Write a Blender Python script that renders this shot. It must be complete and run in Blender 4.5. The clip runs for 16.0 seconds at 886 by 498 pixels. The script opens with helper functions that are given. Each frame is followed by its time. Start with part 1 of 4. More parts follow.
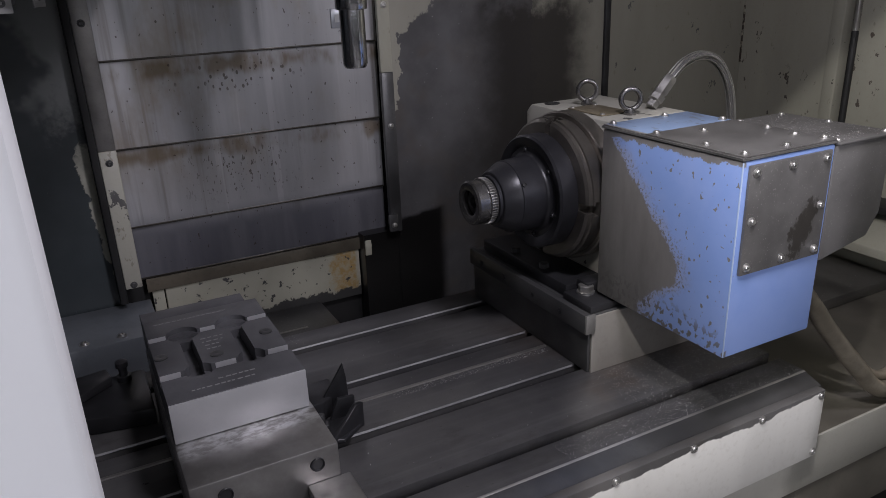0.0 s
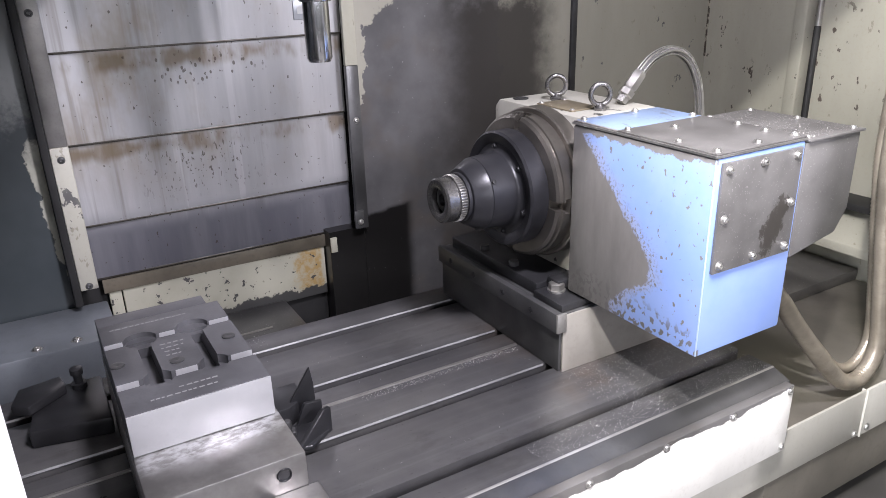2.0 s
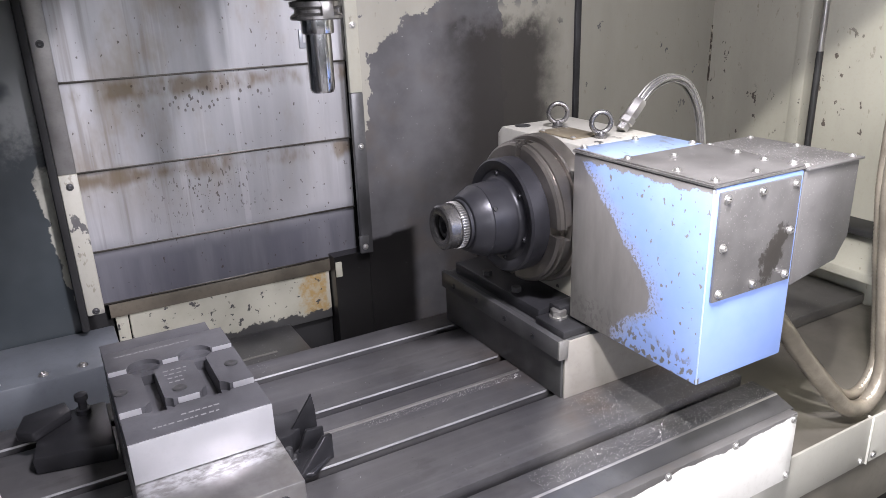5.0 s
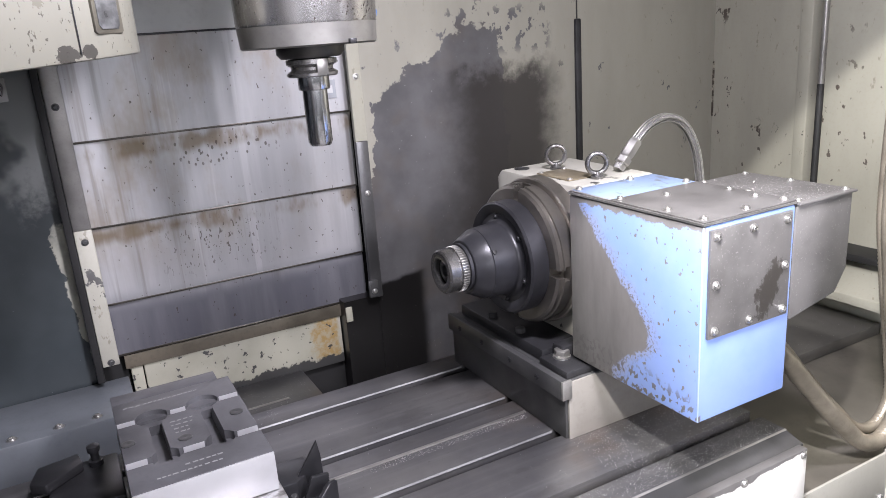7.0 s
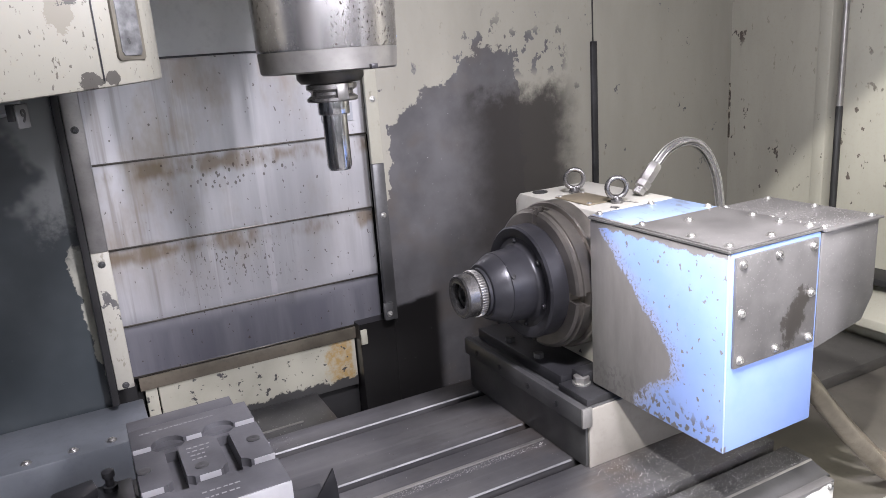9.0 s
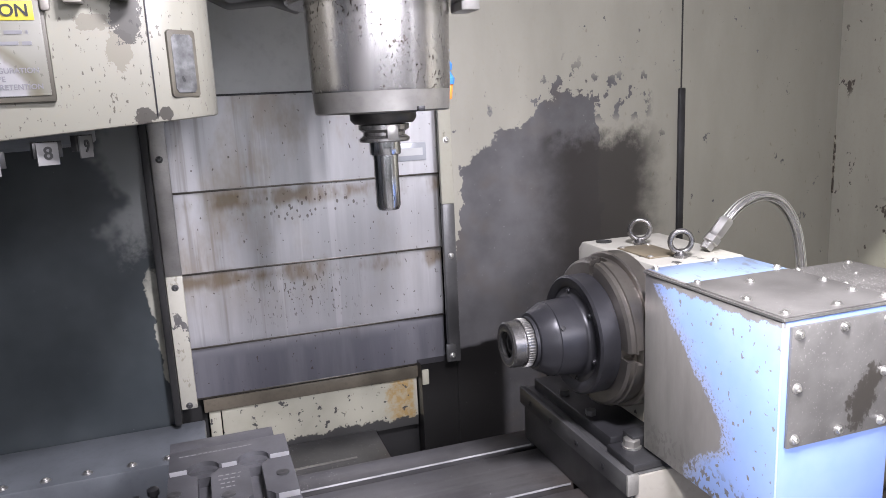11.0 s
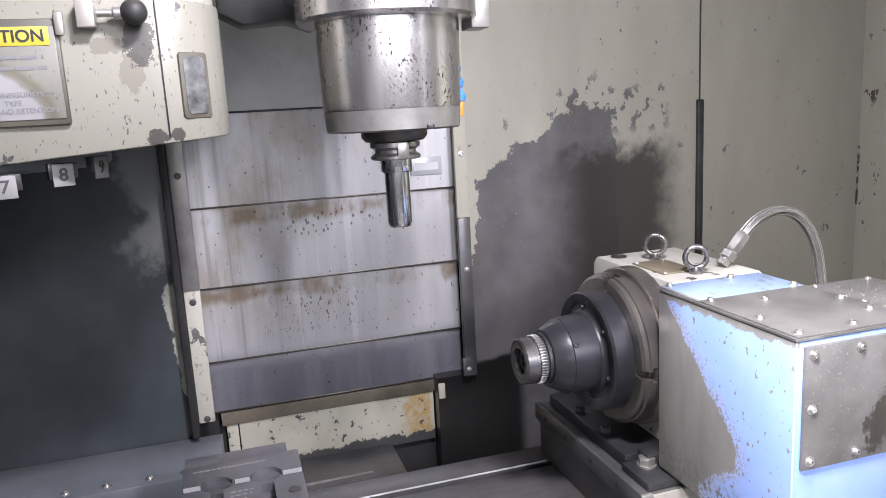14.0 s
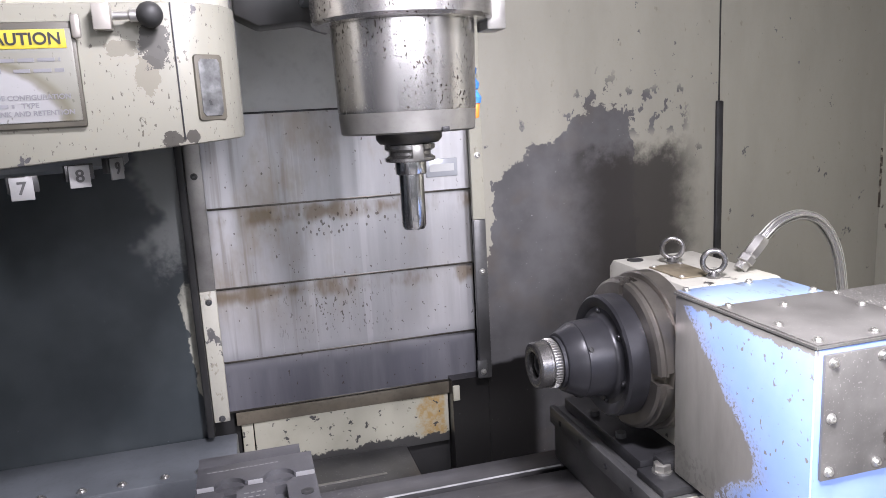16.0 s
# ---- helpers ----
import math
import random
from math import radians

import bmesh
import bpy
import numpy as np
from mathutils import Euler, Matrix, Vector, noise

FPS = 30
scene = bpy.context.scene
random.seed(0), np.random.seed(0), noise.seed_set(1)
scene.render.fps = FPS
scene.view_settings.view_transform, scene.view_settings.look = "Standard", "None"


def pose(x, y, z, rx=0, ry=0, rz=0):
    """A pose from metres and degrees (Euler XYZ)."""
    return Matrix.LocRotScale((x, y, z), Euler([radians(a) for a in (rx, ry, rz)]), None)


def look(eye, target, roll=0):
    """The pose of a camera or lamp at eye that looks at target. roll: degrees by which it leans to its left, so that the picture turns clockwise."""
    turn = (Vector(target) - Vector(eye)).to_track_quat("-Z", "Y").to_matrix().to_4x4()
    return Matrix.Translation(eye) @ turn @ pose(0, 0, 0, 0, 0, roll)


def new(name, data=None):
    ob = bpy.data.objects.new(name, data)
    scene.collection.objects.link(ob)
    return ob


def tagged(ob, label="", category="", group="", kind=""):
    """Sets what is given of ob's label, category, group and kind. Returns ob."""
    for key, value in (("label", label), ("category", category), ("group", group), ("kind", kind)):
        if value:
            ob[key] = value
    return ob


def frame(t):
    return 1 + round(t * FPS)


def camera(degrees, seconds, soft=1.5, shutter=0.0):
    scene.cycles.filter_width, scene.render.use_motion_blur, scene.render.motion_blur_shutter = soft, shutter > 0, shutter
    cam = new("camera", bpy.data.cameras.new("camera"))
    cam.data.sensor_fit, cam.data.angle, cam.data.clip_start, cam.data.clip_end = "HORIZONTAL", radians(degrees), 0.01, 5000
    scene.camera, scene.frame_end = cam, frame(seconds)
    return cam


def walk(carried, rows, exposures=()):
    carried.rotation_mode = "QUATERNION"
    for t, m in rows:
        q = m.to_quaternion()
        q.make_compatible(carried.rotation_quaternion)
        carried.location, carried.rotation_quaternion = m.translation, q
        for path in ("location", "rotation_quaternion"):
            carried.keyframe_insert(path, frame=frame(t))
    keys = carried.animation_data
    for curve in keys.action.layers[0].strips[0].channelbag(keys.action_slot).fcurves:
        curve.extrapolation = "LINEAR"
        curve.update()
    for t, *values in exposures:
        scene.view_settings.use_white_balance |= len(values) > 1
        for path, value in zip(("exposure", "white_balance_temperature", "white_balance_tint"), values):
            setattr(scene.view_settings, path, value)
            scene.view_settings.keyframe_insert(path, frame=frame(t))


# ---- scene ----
cam = camera(62.6, 16.0, soft=0.8)
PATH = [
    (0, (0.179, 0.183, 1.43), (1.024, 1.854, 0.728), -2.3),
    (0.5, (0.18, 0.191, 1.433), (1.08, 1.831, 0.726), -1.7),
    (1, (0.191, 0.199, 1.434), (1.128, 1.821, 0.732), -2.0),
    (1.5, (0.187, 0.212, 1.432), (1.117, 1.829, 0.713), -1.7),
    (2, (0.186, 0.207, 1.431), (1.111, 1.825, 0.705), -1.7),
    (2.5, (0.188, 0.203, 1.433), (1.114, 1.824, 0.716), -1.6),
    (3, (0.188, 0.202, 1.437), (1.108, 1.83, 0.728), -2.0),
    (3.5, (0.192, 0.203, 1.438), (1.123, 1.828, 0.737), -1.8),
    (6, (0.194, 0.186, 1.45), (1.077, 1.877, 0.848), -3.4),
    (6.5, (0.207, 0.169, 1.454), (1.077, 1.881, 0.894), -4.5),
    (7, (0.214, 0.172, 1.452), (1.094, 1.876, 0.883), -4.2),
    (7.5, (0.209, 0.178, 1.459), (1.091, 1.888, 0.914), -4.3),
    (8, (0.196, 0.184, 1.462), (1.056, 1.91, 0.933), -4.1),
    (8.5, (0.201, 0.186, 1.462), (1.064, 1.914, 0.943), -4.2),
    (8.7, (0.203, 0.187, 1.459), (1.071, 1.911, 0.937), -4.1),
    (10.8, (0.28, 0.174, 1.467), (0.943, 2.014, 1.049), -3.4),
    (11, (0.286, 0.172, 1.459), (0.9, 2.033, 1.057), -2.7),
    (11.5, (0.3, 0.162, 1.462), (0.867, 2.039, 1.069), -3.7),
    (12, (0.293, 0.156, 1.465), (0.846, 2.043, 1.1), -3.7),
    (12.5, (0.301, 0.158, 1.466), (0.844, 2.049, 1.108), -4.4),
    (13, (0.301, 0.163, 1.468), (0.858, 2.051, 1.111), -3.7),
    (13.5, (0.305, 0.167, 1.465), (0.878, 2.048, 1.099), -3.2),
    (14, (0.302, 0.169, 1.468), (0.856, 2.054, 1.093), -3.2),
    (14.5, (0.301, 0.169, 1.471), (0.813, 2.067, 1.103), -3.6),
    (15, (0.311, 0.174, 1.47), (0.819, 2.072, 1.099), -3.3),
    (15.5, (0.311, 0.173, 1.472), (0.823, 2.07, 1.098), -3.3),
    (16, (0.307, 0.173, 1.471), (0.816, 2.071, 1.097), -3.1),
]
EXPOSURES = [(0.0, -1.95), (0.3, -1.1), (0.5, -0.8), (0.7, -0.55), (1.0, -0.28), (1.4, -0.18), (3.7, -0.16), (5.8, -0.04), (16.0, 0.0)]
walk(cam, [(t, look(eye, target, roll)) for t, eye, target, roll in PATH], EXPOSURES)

# ---- world and lights ----
world = bpy.data.worlds.new("world")
scene.world = world
world.use_nodes = True
world.node_tree.nodes["Background"].inputs[0].default_value = (0.78, 0.86, 1.0, 1)
world.node_tree.nodes["Background"].inputs[1].default_value = 0.12


def lamp(name, kind, m, energy, colour=(1, 1, 1), size=0.2, size_y=None, cone=None, blend=0.3):
    d = bpy.data.lights.new(name, kind)
    d.energy, d.color = energy, colour
    if kind == "AREA":
        d.size = size
        if size_y:
            d.shape, d.size_y = "RECTANGLE", size_y
    else:
        d.shadow_soft_size = size
    if cone:
        d.spot_size, d.spot_blend = radians(cone), blend
    ob = new(name, d)
    ob.matrix_world = m
    return ob


# the shop lamp shines in through the open door, a work light and a small lamp hang at the top of the opening; two
# unseen fills are added, one for the left door and one for the whole interior
lamp("shop_lamp", "AREA", look((1.15, -1.4, 2.3), (0.6, 1.0, 1.1)), 44, (1.0, 0.955, 1.07), 0.12, 0.4)
lamp("work_light", "SPOT", look((0.2, 0.24, 2.0), (1.30, 0.36, 0.95)), 140, (1.0, 0.965, 0.95), 0.02, cone=62, blend=0.06)
lamp("door_light", "AREA", look((0.56, 0.42, 2.03), (0.5, 1.0, 1.0)), 24, (1.0, 0.955, 1.08), 0.16, 0.08)
# unseen fill, added to whiten the outer face of the left door
lamp("door_fill", "AREA", look((-1.4, -0.25, 1.6), (0.05, 0.375, 1.1)), 140, (0.94, 0.94, 1.05), 0.6, 0.6)


# unseen broad fill from the shop side, added to lift cover and darks
lamp("shop_fill", "AREA", look((0.2, -2.4, 1.9), (0.2, 1.0, 1.4)), 46, (0.97, 0.965, 1.08), 3.0, 1.0)


# ---- materials ----
class Nodes:
    def __init__(self, name):
        self.m = bpy.data.materials.new(name)
        self.m.use_nodes = True
        self.t = self.m.node_tree
        self.b = self.t.nodes["Principled BSDF"]
        self.pos = self.t.nodes.new("ShaderNodeNewGeometry").outputs["Position"]
        sep = self.t.nodes.new("ShaderNodeSeparateXYZ")
        self.t.links.new(self.pos, sep.inputs[0])
        self.x, self.y, self.z = sep.outputs

    def put(self, socket, v):
        if hasattr(v, "links"):
            self.t.links.new(v, socket)
        elif isinstance(v, tuple) and len(v) == 3 and socket.type == "RGBA":
            socket.default_value = (*v, 1)
        else:
            socket.default_value = v

    def noise(self, scale, detail=4.0, rough=0.6, stretch=(1, 1, 1), seed=0.0):
        mp = self.t.nodes.new("ShaderNodeMapping")
        self.t.links.new(self.pos, mp.inputs["Vector"])
        mp.inputs["Scale"].default_value = stretch
        mp.inputs["Location"].default_value = (seed, seed * 0.7, seed * 1.3)
        n = self.t.nodes.new("ShaderNodeTexNoise")
        self.t.links.new(mp.outputs[0], n.inputs["Vector"])
        n.inputs["Scale"].default_value, n.inputs["Detail"].default_value, n.inputs["Roughness"].default_value = scale, detail, rough
        return n.outputs[0]

    def cells(self, scale, stretch=(1, 1, 1), seed=0.0):
        mp = self.t.nodes.new("ShaderNodeMapping")
        self.t.links.new(self.pos, mp.inputs["Vector"])
        mp.inputs["Scale"].default_value = stretch
        mp.inputs["Location"].default_value = (seed, seed, seed)
        n = self.t.nodes.new("ShaderNodeTexVoronoi")
        self.t.links.new(mp.outputs[0], n.inputs["Vector"])
        n.inputs["Scale"].default_value = scale
        return n.outputs["Distance"]

    def op(self, kind, a, b=0.0, c=0.0):
        n = self.t.nodes.new("ShaderNodeMath")
        n.operation = kind
        for s, v in zip(n.inputs, (a, b, c)):
            self.put(s, v)
        return n.outputs[0]

    def add(self, a, b):
        return self.op("ADD", a, b)

    def sub(self, a, b):
        return self.op("SUBTRACT", a, b)

    def mul(self, a, b):
        return self.op("MULTIPLY", a, b)

    def step(self, v, lo, hi):
        n = self.t.nodes.new("ShaderNodeMapRange")
        n.interpolation_type = "SMOOTHSTEP"
        self.put(n.inputs[0], v)
        n.inputs[1].default_value, n.inputs[2].default_value = lo, hi
        return n.outputs[0]

    def mix(self, f, a, b):
        n = self.t.nodes.new("ShaderNodeMix")
        n.data_type = "RGBA"
        self.put(n.inputs[0], f)
        self.put(n.inputs[6], a)
        self.put(n.inputs[7], b)
        return n.outputs[2]

    def blend(self, f, a, b):
        return self.add(a, self.mul(f, self.sub(b, a))) if hasattr(a, "links") or hasattr(b, "links") else self.add(a, self.mul(f, b - a))

    def profile(self, v, pairs):
        """Piecewise straight line through the pairs (v, value)."""
        v0, v1 = pairs[0][0], pairs[-1][0]
        lo, hi = min(p[1] for p in pairs), max(p[1] for p in pairs)
        r = self.t.nodes.new("ShaderNodeValToRGB")
        e = r.color_ramp.elements
        while len(e) < len(pairs):
            e.new(0.5)
        for el, (a, b) in zip(e, pairs):
            el.position = (a - v0) / (v1 - v0)
            g = (b - lo) / (hi - lo)
            el.color = (g, g, g, 1)
        self.put(r.inputs[0], self.op("DIVIDE", self.sub(v, v0), v1 - v0))
        return self.add(self.mul(r.outputs[0], hi - lo), lo)

    def bump(self, h, strength=0.3, distance=0.001):
        n = self.t.nodes.new("ShaderNodeBump")
        n.inputs["Strength"].default_value, n.inputs["Distance"].default_value = strength, distance
        self.put(n.inputs["Height"], h)
        self.t.links.new(n.outputs[0], self.b.inputs["Normal"])

    def done(self, colour, rough=0.5, metal=0.0, spec=0.5):
        self.put(self.b.inputs["Base Color"], colour)
        self.put(self.b.inputs["Roughness"], rough)
        self.put(self.b.inputs["Metallic"], metal)
        self.put(self.b.inputs["Specular IOR Level"], spec)
        return self.m


def plain(name, colour, rough=0.45, metal=0.0, vary=0.25, scale=60.0, bump=0.15):
    """One material with grain, blotches and worn gloss."""
    g = Nodes(name)
    big, fine = g.noise(scale * 0.18, 3), g.noise(scale * 4, 3)
    dark = tuple(c * (1 - vary) for c in colour)
    light = tuple(min(1, c * (1 + vary * 0.7)) for c in colour)
    col = g.mix(g.step(big, 0.3, 0.7), dark, light)
    col = g.mix(g.mul(g.step(fine, 0.45, 0.8), 0.35), col, dark)
    g.bump(fine, bump, 0.0006)
    return g.done(col, g.add(rough - 0.08, g.mul(big, 0.16)), metal)


CREAM = (0.28, 0.271, 0.226)
GREY = (0.068, 0.067, 0.069)


def wall_paint(name, profile=None, paint=CREAM, chips=0.66, bare=GREY, above=None, dash=0.62, dash_size=75, blots=()):
    """Cream enamel, chipped to dark steel; below the profile, in x and z, the paint is gone; above: also over a slanting line."""
    g = Nodes(name)
    rag, fine, spots = g.noise(26, 6, 0.65), g.noise(140, 3), g.noise(38, 5, 0.6, (1, 1, 0.7), 3.0)
    worn = g.mul(g.step(spots, chips, chips + 0.015), g.step(g.noise(5, 2, 0.5, (1, 1, 1), 9.0), 0.42, 0.55))
    grime = g.step(g.noise(6, 5, 0.6, (1.6, 1.6, 0.5)), 0.35, 0.75)
    col = g.mix(g.mul(grime, 0.4), paint, tuple(c * 0.66 for c in paint))
    col = g.mix(g.mul(g.step(g.noise(dash_size, 3, 0.6, (1, 1, 0.5), 4.0), dash, dash + 0.06), 0.55 if dash_size < 100 else 0.85), col, (0.16, 0.14, 0.10) if dash_size < 100 else (0.05, 0.044, 0.034))
    col = g.mix(g.mul(g.step(fine, 0.5, 0.75), 0.12), col, (0.25, 0.21, 0.13))
    if profile:
        edge = g.profile(g.add(g.x, g.mul(g.sub(spots, 0.5), 0.07)), profile)
        gap = g.add(g.sub(edge, g.z), g.mul(g.sub(rag, 0.5), 0.10))
        inside = g.step(gap, -0.002, 0.002)
        band = g.mul(g.step(g.op("ABSOLUTE", g.sub(g.x, 1.09)), 0.12, 0.09), g.step(g.op("ABSOLUTE", g.sub(g.z, 1.45)), 0.06, 0.03))
        near = g.mul(g.op("MAXIMUM", band, g.step(g.sub(edge, g.z), -0.09, -0.01)), g.step(g.add(spots, g.mul(g.step(g.x, 0.93, 0.86), -0.07)), 0.55, 0.562))
        far = g.mul(g.step(g.noise(21, 6, 0.7, (1, 1, 0.8), 14.0), 0.672, 0.682), g.step(g.x, 0.93, 0.97))
        worn = g.op("MAXIMUM", g.op("MAXIMUM", worn, far), g.op("MAXIMUM", inside, near))
        # brown stain, made darker to carry the wall's shade right of x 0.9
        stain_shade = g.mul(g.mul(g.step(g.add(g.sub(1.40, g.z), g.mul(g.sub(rag, 0.5), 0.16)), 0.0, 0.06), g.step(g.add(g.x, g.mul(g.sub(rag, 0.5), 0.08)), 1.245, 1.16)), g.step(g.add(g.x, g.mul(g.sub(rag, 0.5), 0.10)), 0.88, 1.02))
        col = g.mix(g.mul(stain_shade, 0.97), col, (0.032, 0.029, 0.027))
    for x, z, w, h, tone in blots:
        dx, dz = g.op("DIVIDE", g.sub(g.x, x), w), g.op("DIVIDE", g.sub(g.z, z), h)
        blot = g.step(g.add(g.add(g.mul(dx, dx), g.mul(dz, dz)), g.mul(g.sub(g.noise(110, 5, 0.65, (1, 1, 1), 17.0), 0.5), 4.0)), 1.04, 0.96)
        col = g.mix(g.mul(blot, 0.85), col, tone)
    if above:
        edge = g.profile(g.x, above)
        worn = g.op("MAXIMUM", worn, g.step(g.add(g.sub(g.z, edge), g.mul(g.sub(rag, 0.5), 0.02)), -0.001, 0.001))
    film = g.mix(g.step(g.noise(9, 5, 0.6), 0.35, 0.7), bare, tuple(c * 1.5 for c in bare))
    film = g.mix(g.mul(g.step(g.noise(11, 3, 0.6, (1, 1, 1), 5.0), 0.5, 0.7), 0.4), film, (0.09, 0.075, 0.06))
    film = g.mix(g.mul(g.step(g.noise(170, 2, 0.5, (1, 1, 1), 2.0), 0.73, 0.76), 0.6), film, (0.4, 0.4, 0.39))
    film = g.mix(g.mul(g.step(g.noise(5, 3, 0.5, (1.4, 1, 0.5), 7.0), 0.45, 0.7), 0.5), film, tuple(c * 2.4 for c in bare))
    if profile:
        film = g.mix(g.mul(stain_shade, 0.9), film, (0.026, 0.023, 0.022))
        # dark void low in the wall, painted near black on the flat sheet
        void_top = g.profile(g.x, [(0.66, 0.945), (0.75, 0.96), (0.8, 0.969), (0.85, 0.975), (1.7, 0.97)])
        black_fill = g.mul(g.step(g.add(g.sub(void_top, g.z), g.mul(g.sub(rag, 0.5), 0.02)), -0.006, 0.006), g.step(g.add(g.x, g.mul(g.sub(rag, 0.5), 0.01)), 0.866, 0.838))
        film = g.mix(black_fill, film, g.mix(g.step(g.noise(170, 2, 0.5, (1, 1, 1), 2.0), 0.745, 0.765), (0.009, 0.0085, 0.0085), (0.2, 0.2, 0.19)))
    col = g.mix(worn, col, film)
    g.bump(g.add(g.mul(worn, -1.0), g.mul(fine, 0.2)), 0.35, 0.0008)
    return g.done(col, g.blend(worn, 0.42, 0.30), 0.0)


STAIN = [(0.7, 1.0), (0.757, 1.18), (0.775, 1.33), (0.84, 1.385), (0.92, 1.41), (0.955, 1.45), (1.0, 1.47), (1.05, 1.46), (1.07, 1.40), (1.09, 1.0), (1.2, 0.9), (1.9, 0.8)]
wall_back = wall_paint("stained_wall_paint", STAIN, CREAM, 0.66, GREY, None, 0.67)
wall_side = wall_paint("side_wall_paint", None, (0.36, 0.352, 0.29), 0.635, (0.06, 0.05, 0.04), None, 0.66)
white_enamel = wall_paint("white_enamel", None, (0.42, 0.41, 0.35), 0.605)
skirt_enamel = wall_paint("skirt_enamel", None, (0.74, 0.73, 0.68), 0.9, (0.07, 0.068, 0.066), [(-0.6, 0.872), (0.3, 0.876), (0.52, 0.882), (0.66, 0.879), (0.8, 0.886), (0.9, 0.884), (1.0, 0.889)], 0.8)
rail_enamel = wall_paint("rail_enamel", None, (0.45, 0.44, 0.39), 0.74, GREY, None, 0.72)
housing_enamel = wall_paint("housing_enamel", None, (0.43, 0.42, 0.37), 0.585, (0.05, 0.048, 0.046), None, 0.66)
g = Nodes("left_wall_paint")
rag = g.noise(38, 6, 0.7)
edge = g.profile(g.z, [(0.95, 0.202), (0.99, 0.194), (1.05, 0.189), (1.11, 0.185), (1.15, 0.179), (1.19, 0.181), (1.21, 0.196)])
strip = g.mul(g.step(g.add(g.sub(g.x, edge), g.mul(g.sub(rag, 0.5), 0.030)), -0.001, 0.001), g.mul(g.step(g.z, 0.95, 0.952), g.step(g.add(g.z, g.mul(rag, 0.08)), 1.24, 1.22)))
col = g.mix(g.step(g.noise(4, 4, 0.6), 0.35, 0.7), (0.034, 0.042, 0.046), (0.062, 0.072, 0.077))
worn = g.mul(g.step(g.add(g.x, g.mul(g.sub(g.noise(14, 3), 0.5), 0.2)), 0.12, 0.17), g.step(g.add(g.z, g.mul(g.sub(rag, 0.5), 0.2)), 1.20, 1.28))
col = g.mix(g.mul(worn, 0.6), col, (0.30, 0.31, 0.30))
col = g.mix(g.mul(g.step(g.noise(200, 2, 0.5), 0.745, 0.765), 0.5), col, (0.4, 0.4, 0.4))
col = g.mix(strip, col, g.mix(g.step(g.noise(30, 4, 0.6, (1, 1, 0.5), 5.0), 0.4, 0.65), (0.40, 0.395, 0.33), (0.25, 0.25, 0.215)))
g.bump(g.add(strip, g.mul(g.noise(120, 3), 0.2)), 0.3, 0.0008)
left_wall_paint = g.done(col, 0.36)
g = Nodes("worn_cream_panel")
rag, spots = g.noise(40, 6, 0.7), g.noise(60, 5, 0.65, (1, 1, 1), 3.0)
col = g.mix(g.mul(g.step(g.noise(12, 5, 0.6), 0.4, 0.7), 0.4), (0.43, 0.42, 0.34), (0.29, 0.28, 0.215))
orange = g.mul(g.step(g.add(g.x, g.mul(g.sub(rag, 0.5), 0.08)), 0.595, 0.62), g.step(g.add(g.x, g.mul(g.sub(rag, 0.5), 0.02)), 0.662, 0.655))
col = g.mix(g.mul(orange, g.add(0.35, g.mul(g.step(g.noise(90, 4, 0.7), 0.4, 0.6), 0.5))), col, (0.38, 0.24, 0.07))
worn = g.op("MAXIMUM", g.step(spots, 0.61, 0.63), g.step(g.add(g.sub(0.821, g.z), g.mul(g.sub(rag, 0.5), 0.05)), -0.002, 0.002))
col = g.mix(worn, col, (0.06, 0.06, 0.058))
g.bump(g.mul(worn, -1.0), 0.3, 0.0008)
cream_low = g.done(col, 0.4)

chipped_enamel = wall_paint("chipped_enamel", None, (0.215, 0.211, 0.174), 0.68, GREY, None, 0.625, 260,
                            [(0.226, 1.522, 0.012, 0.02, (0.15, 0.139, 0.108)), (0.235, 1.55, 0.015, 0.022, (0.032, 0.03, 0.028)), (0.205, 1.548, 0.016, 0.008, (0.14, 0.13, 0.102)),
                             (0.243, 1.4555, 0.012, 0.009, (0.025, 0.022, 0.02)), (0.262, 1.457, 0.006, 0.007, (0.025, 0.022, 0.02))])
g = Nodes("label_film")
dx, dz = g.sub(g.x, 0.06), g.sub(g.z, 1.48)
arc = g.op("SQRT", g.add(g.mul(dx, dx), g.mul(g.mul(dz, dz), 2.2)))
tide = g.step(g.add(arc, g.mul(g.noise(40, 3), 0.01)), 0.088, 0.096)
rim = g.mul(g.step(g.add(arc, g.mul(g.noise(40, 3), 0.01)), 0.084, 0.09), g.step(arc, 0.1, 0.09))
col = g.mix(tide, (0.25, 0.25, 0.25), (0.155, 0.153, 0.128))
col = g.mix(g.mul(rim, 0.65), col, (0.085, 0.075, 0.04))
col = g.mix(g.mul(g.step(g.noise(190, 3, 0.6, (1, 1, 0.6), 4.0), 0.66, 0.70), 0.6), col, (0.07, 0.065, 0.05))
label_film = g.done(col, 0.3)

g = Nodes("steel_cover")
streak = g.noise(16, 5, 0.6, (1, 1, 0.10))
runs = g.noise(30, 4, 0.62, (1, 1, 0.035), 11.0)
blot = g.noise(7, 4, 0.6)
cloud = g.noise(4.5, 3, 0.5, (1.3, 1, 0.7), 21.0)
rust = g.mul(g.step(g.noise(9, 5, 0.65, (1, 1, 0.45), 2.0), 0.46, 0.66), 0.52)
dx, dz = g.sub(g.x, 0.465), g.sub(g.z, 1.278)
patch = g.add(g.mul(g.mul(dx, dx), 42.0), g.mul(g.mul(dz, dz), 900.0))
drop = g.mul(g.step(g.add(g.cells(125, (1, 1, 0.62), 1.0), g.mul(g.noise(220, 2), 0.12)), 0.37, 0.31), g.step(g.noise(75, 2, 0.5, (1, 1, 1), 19.0), 0.41, 0.45))
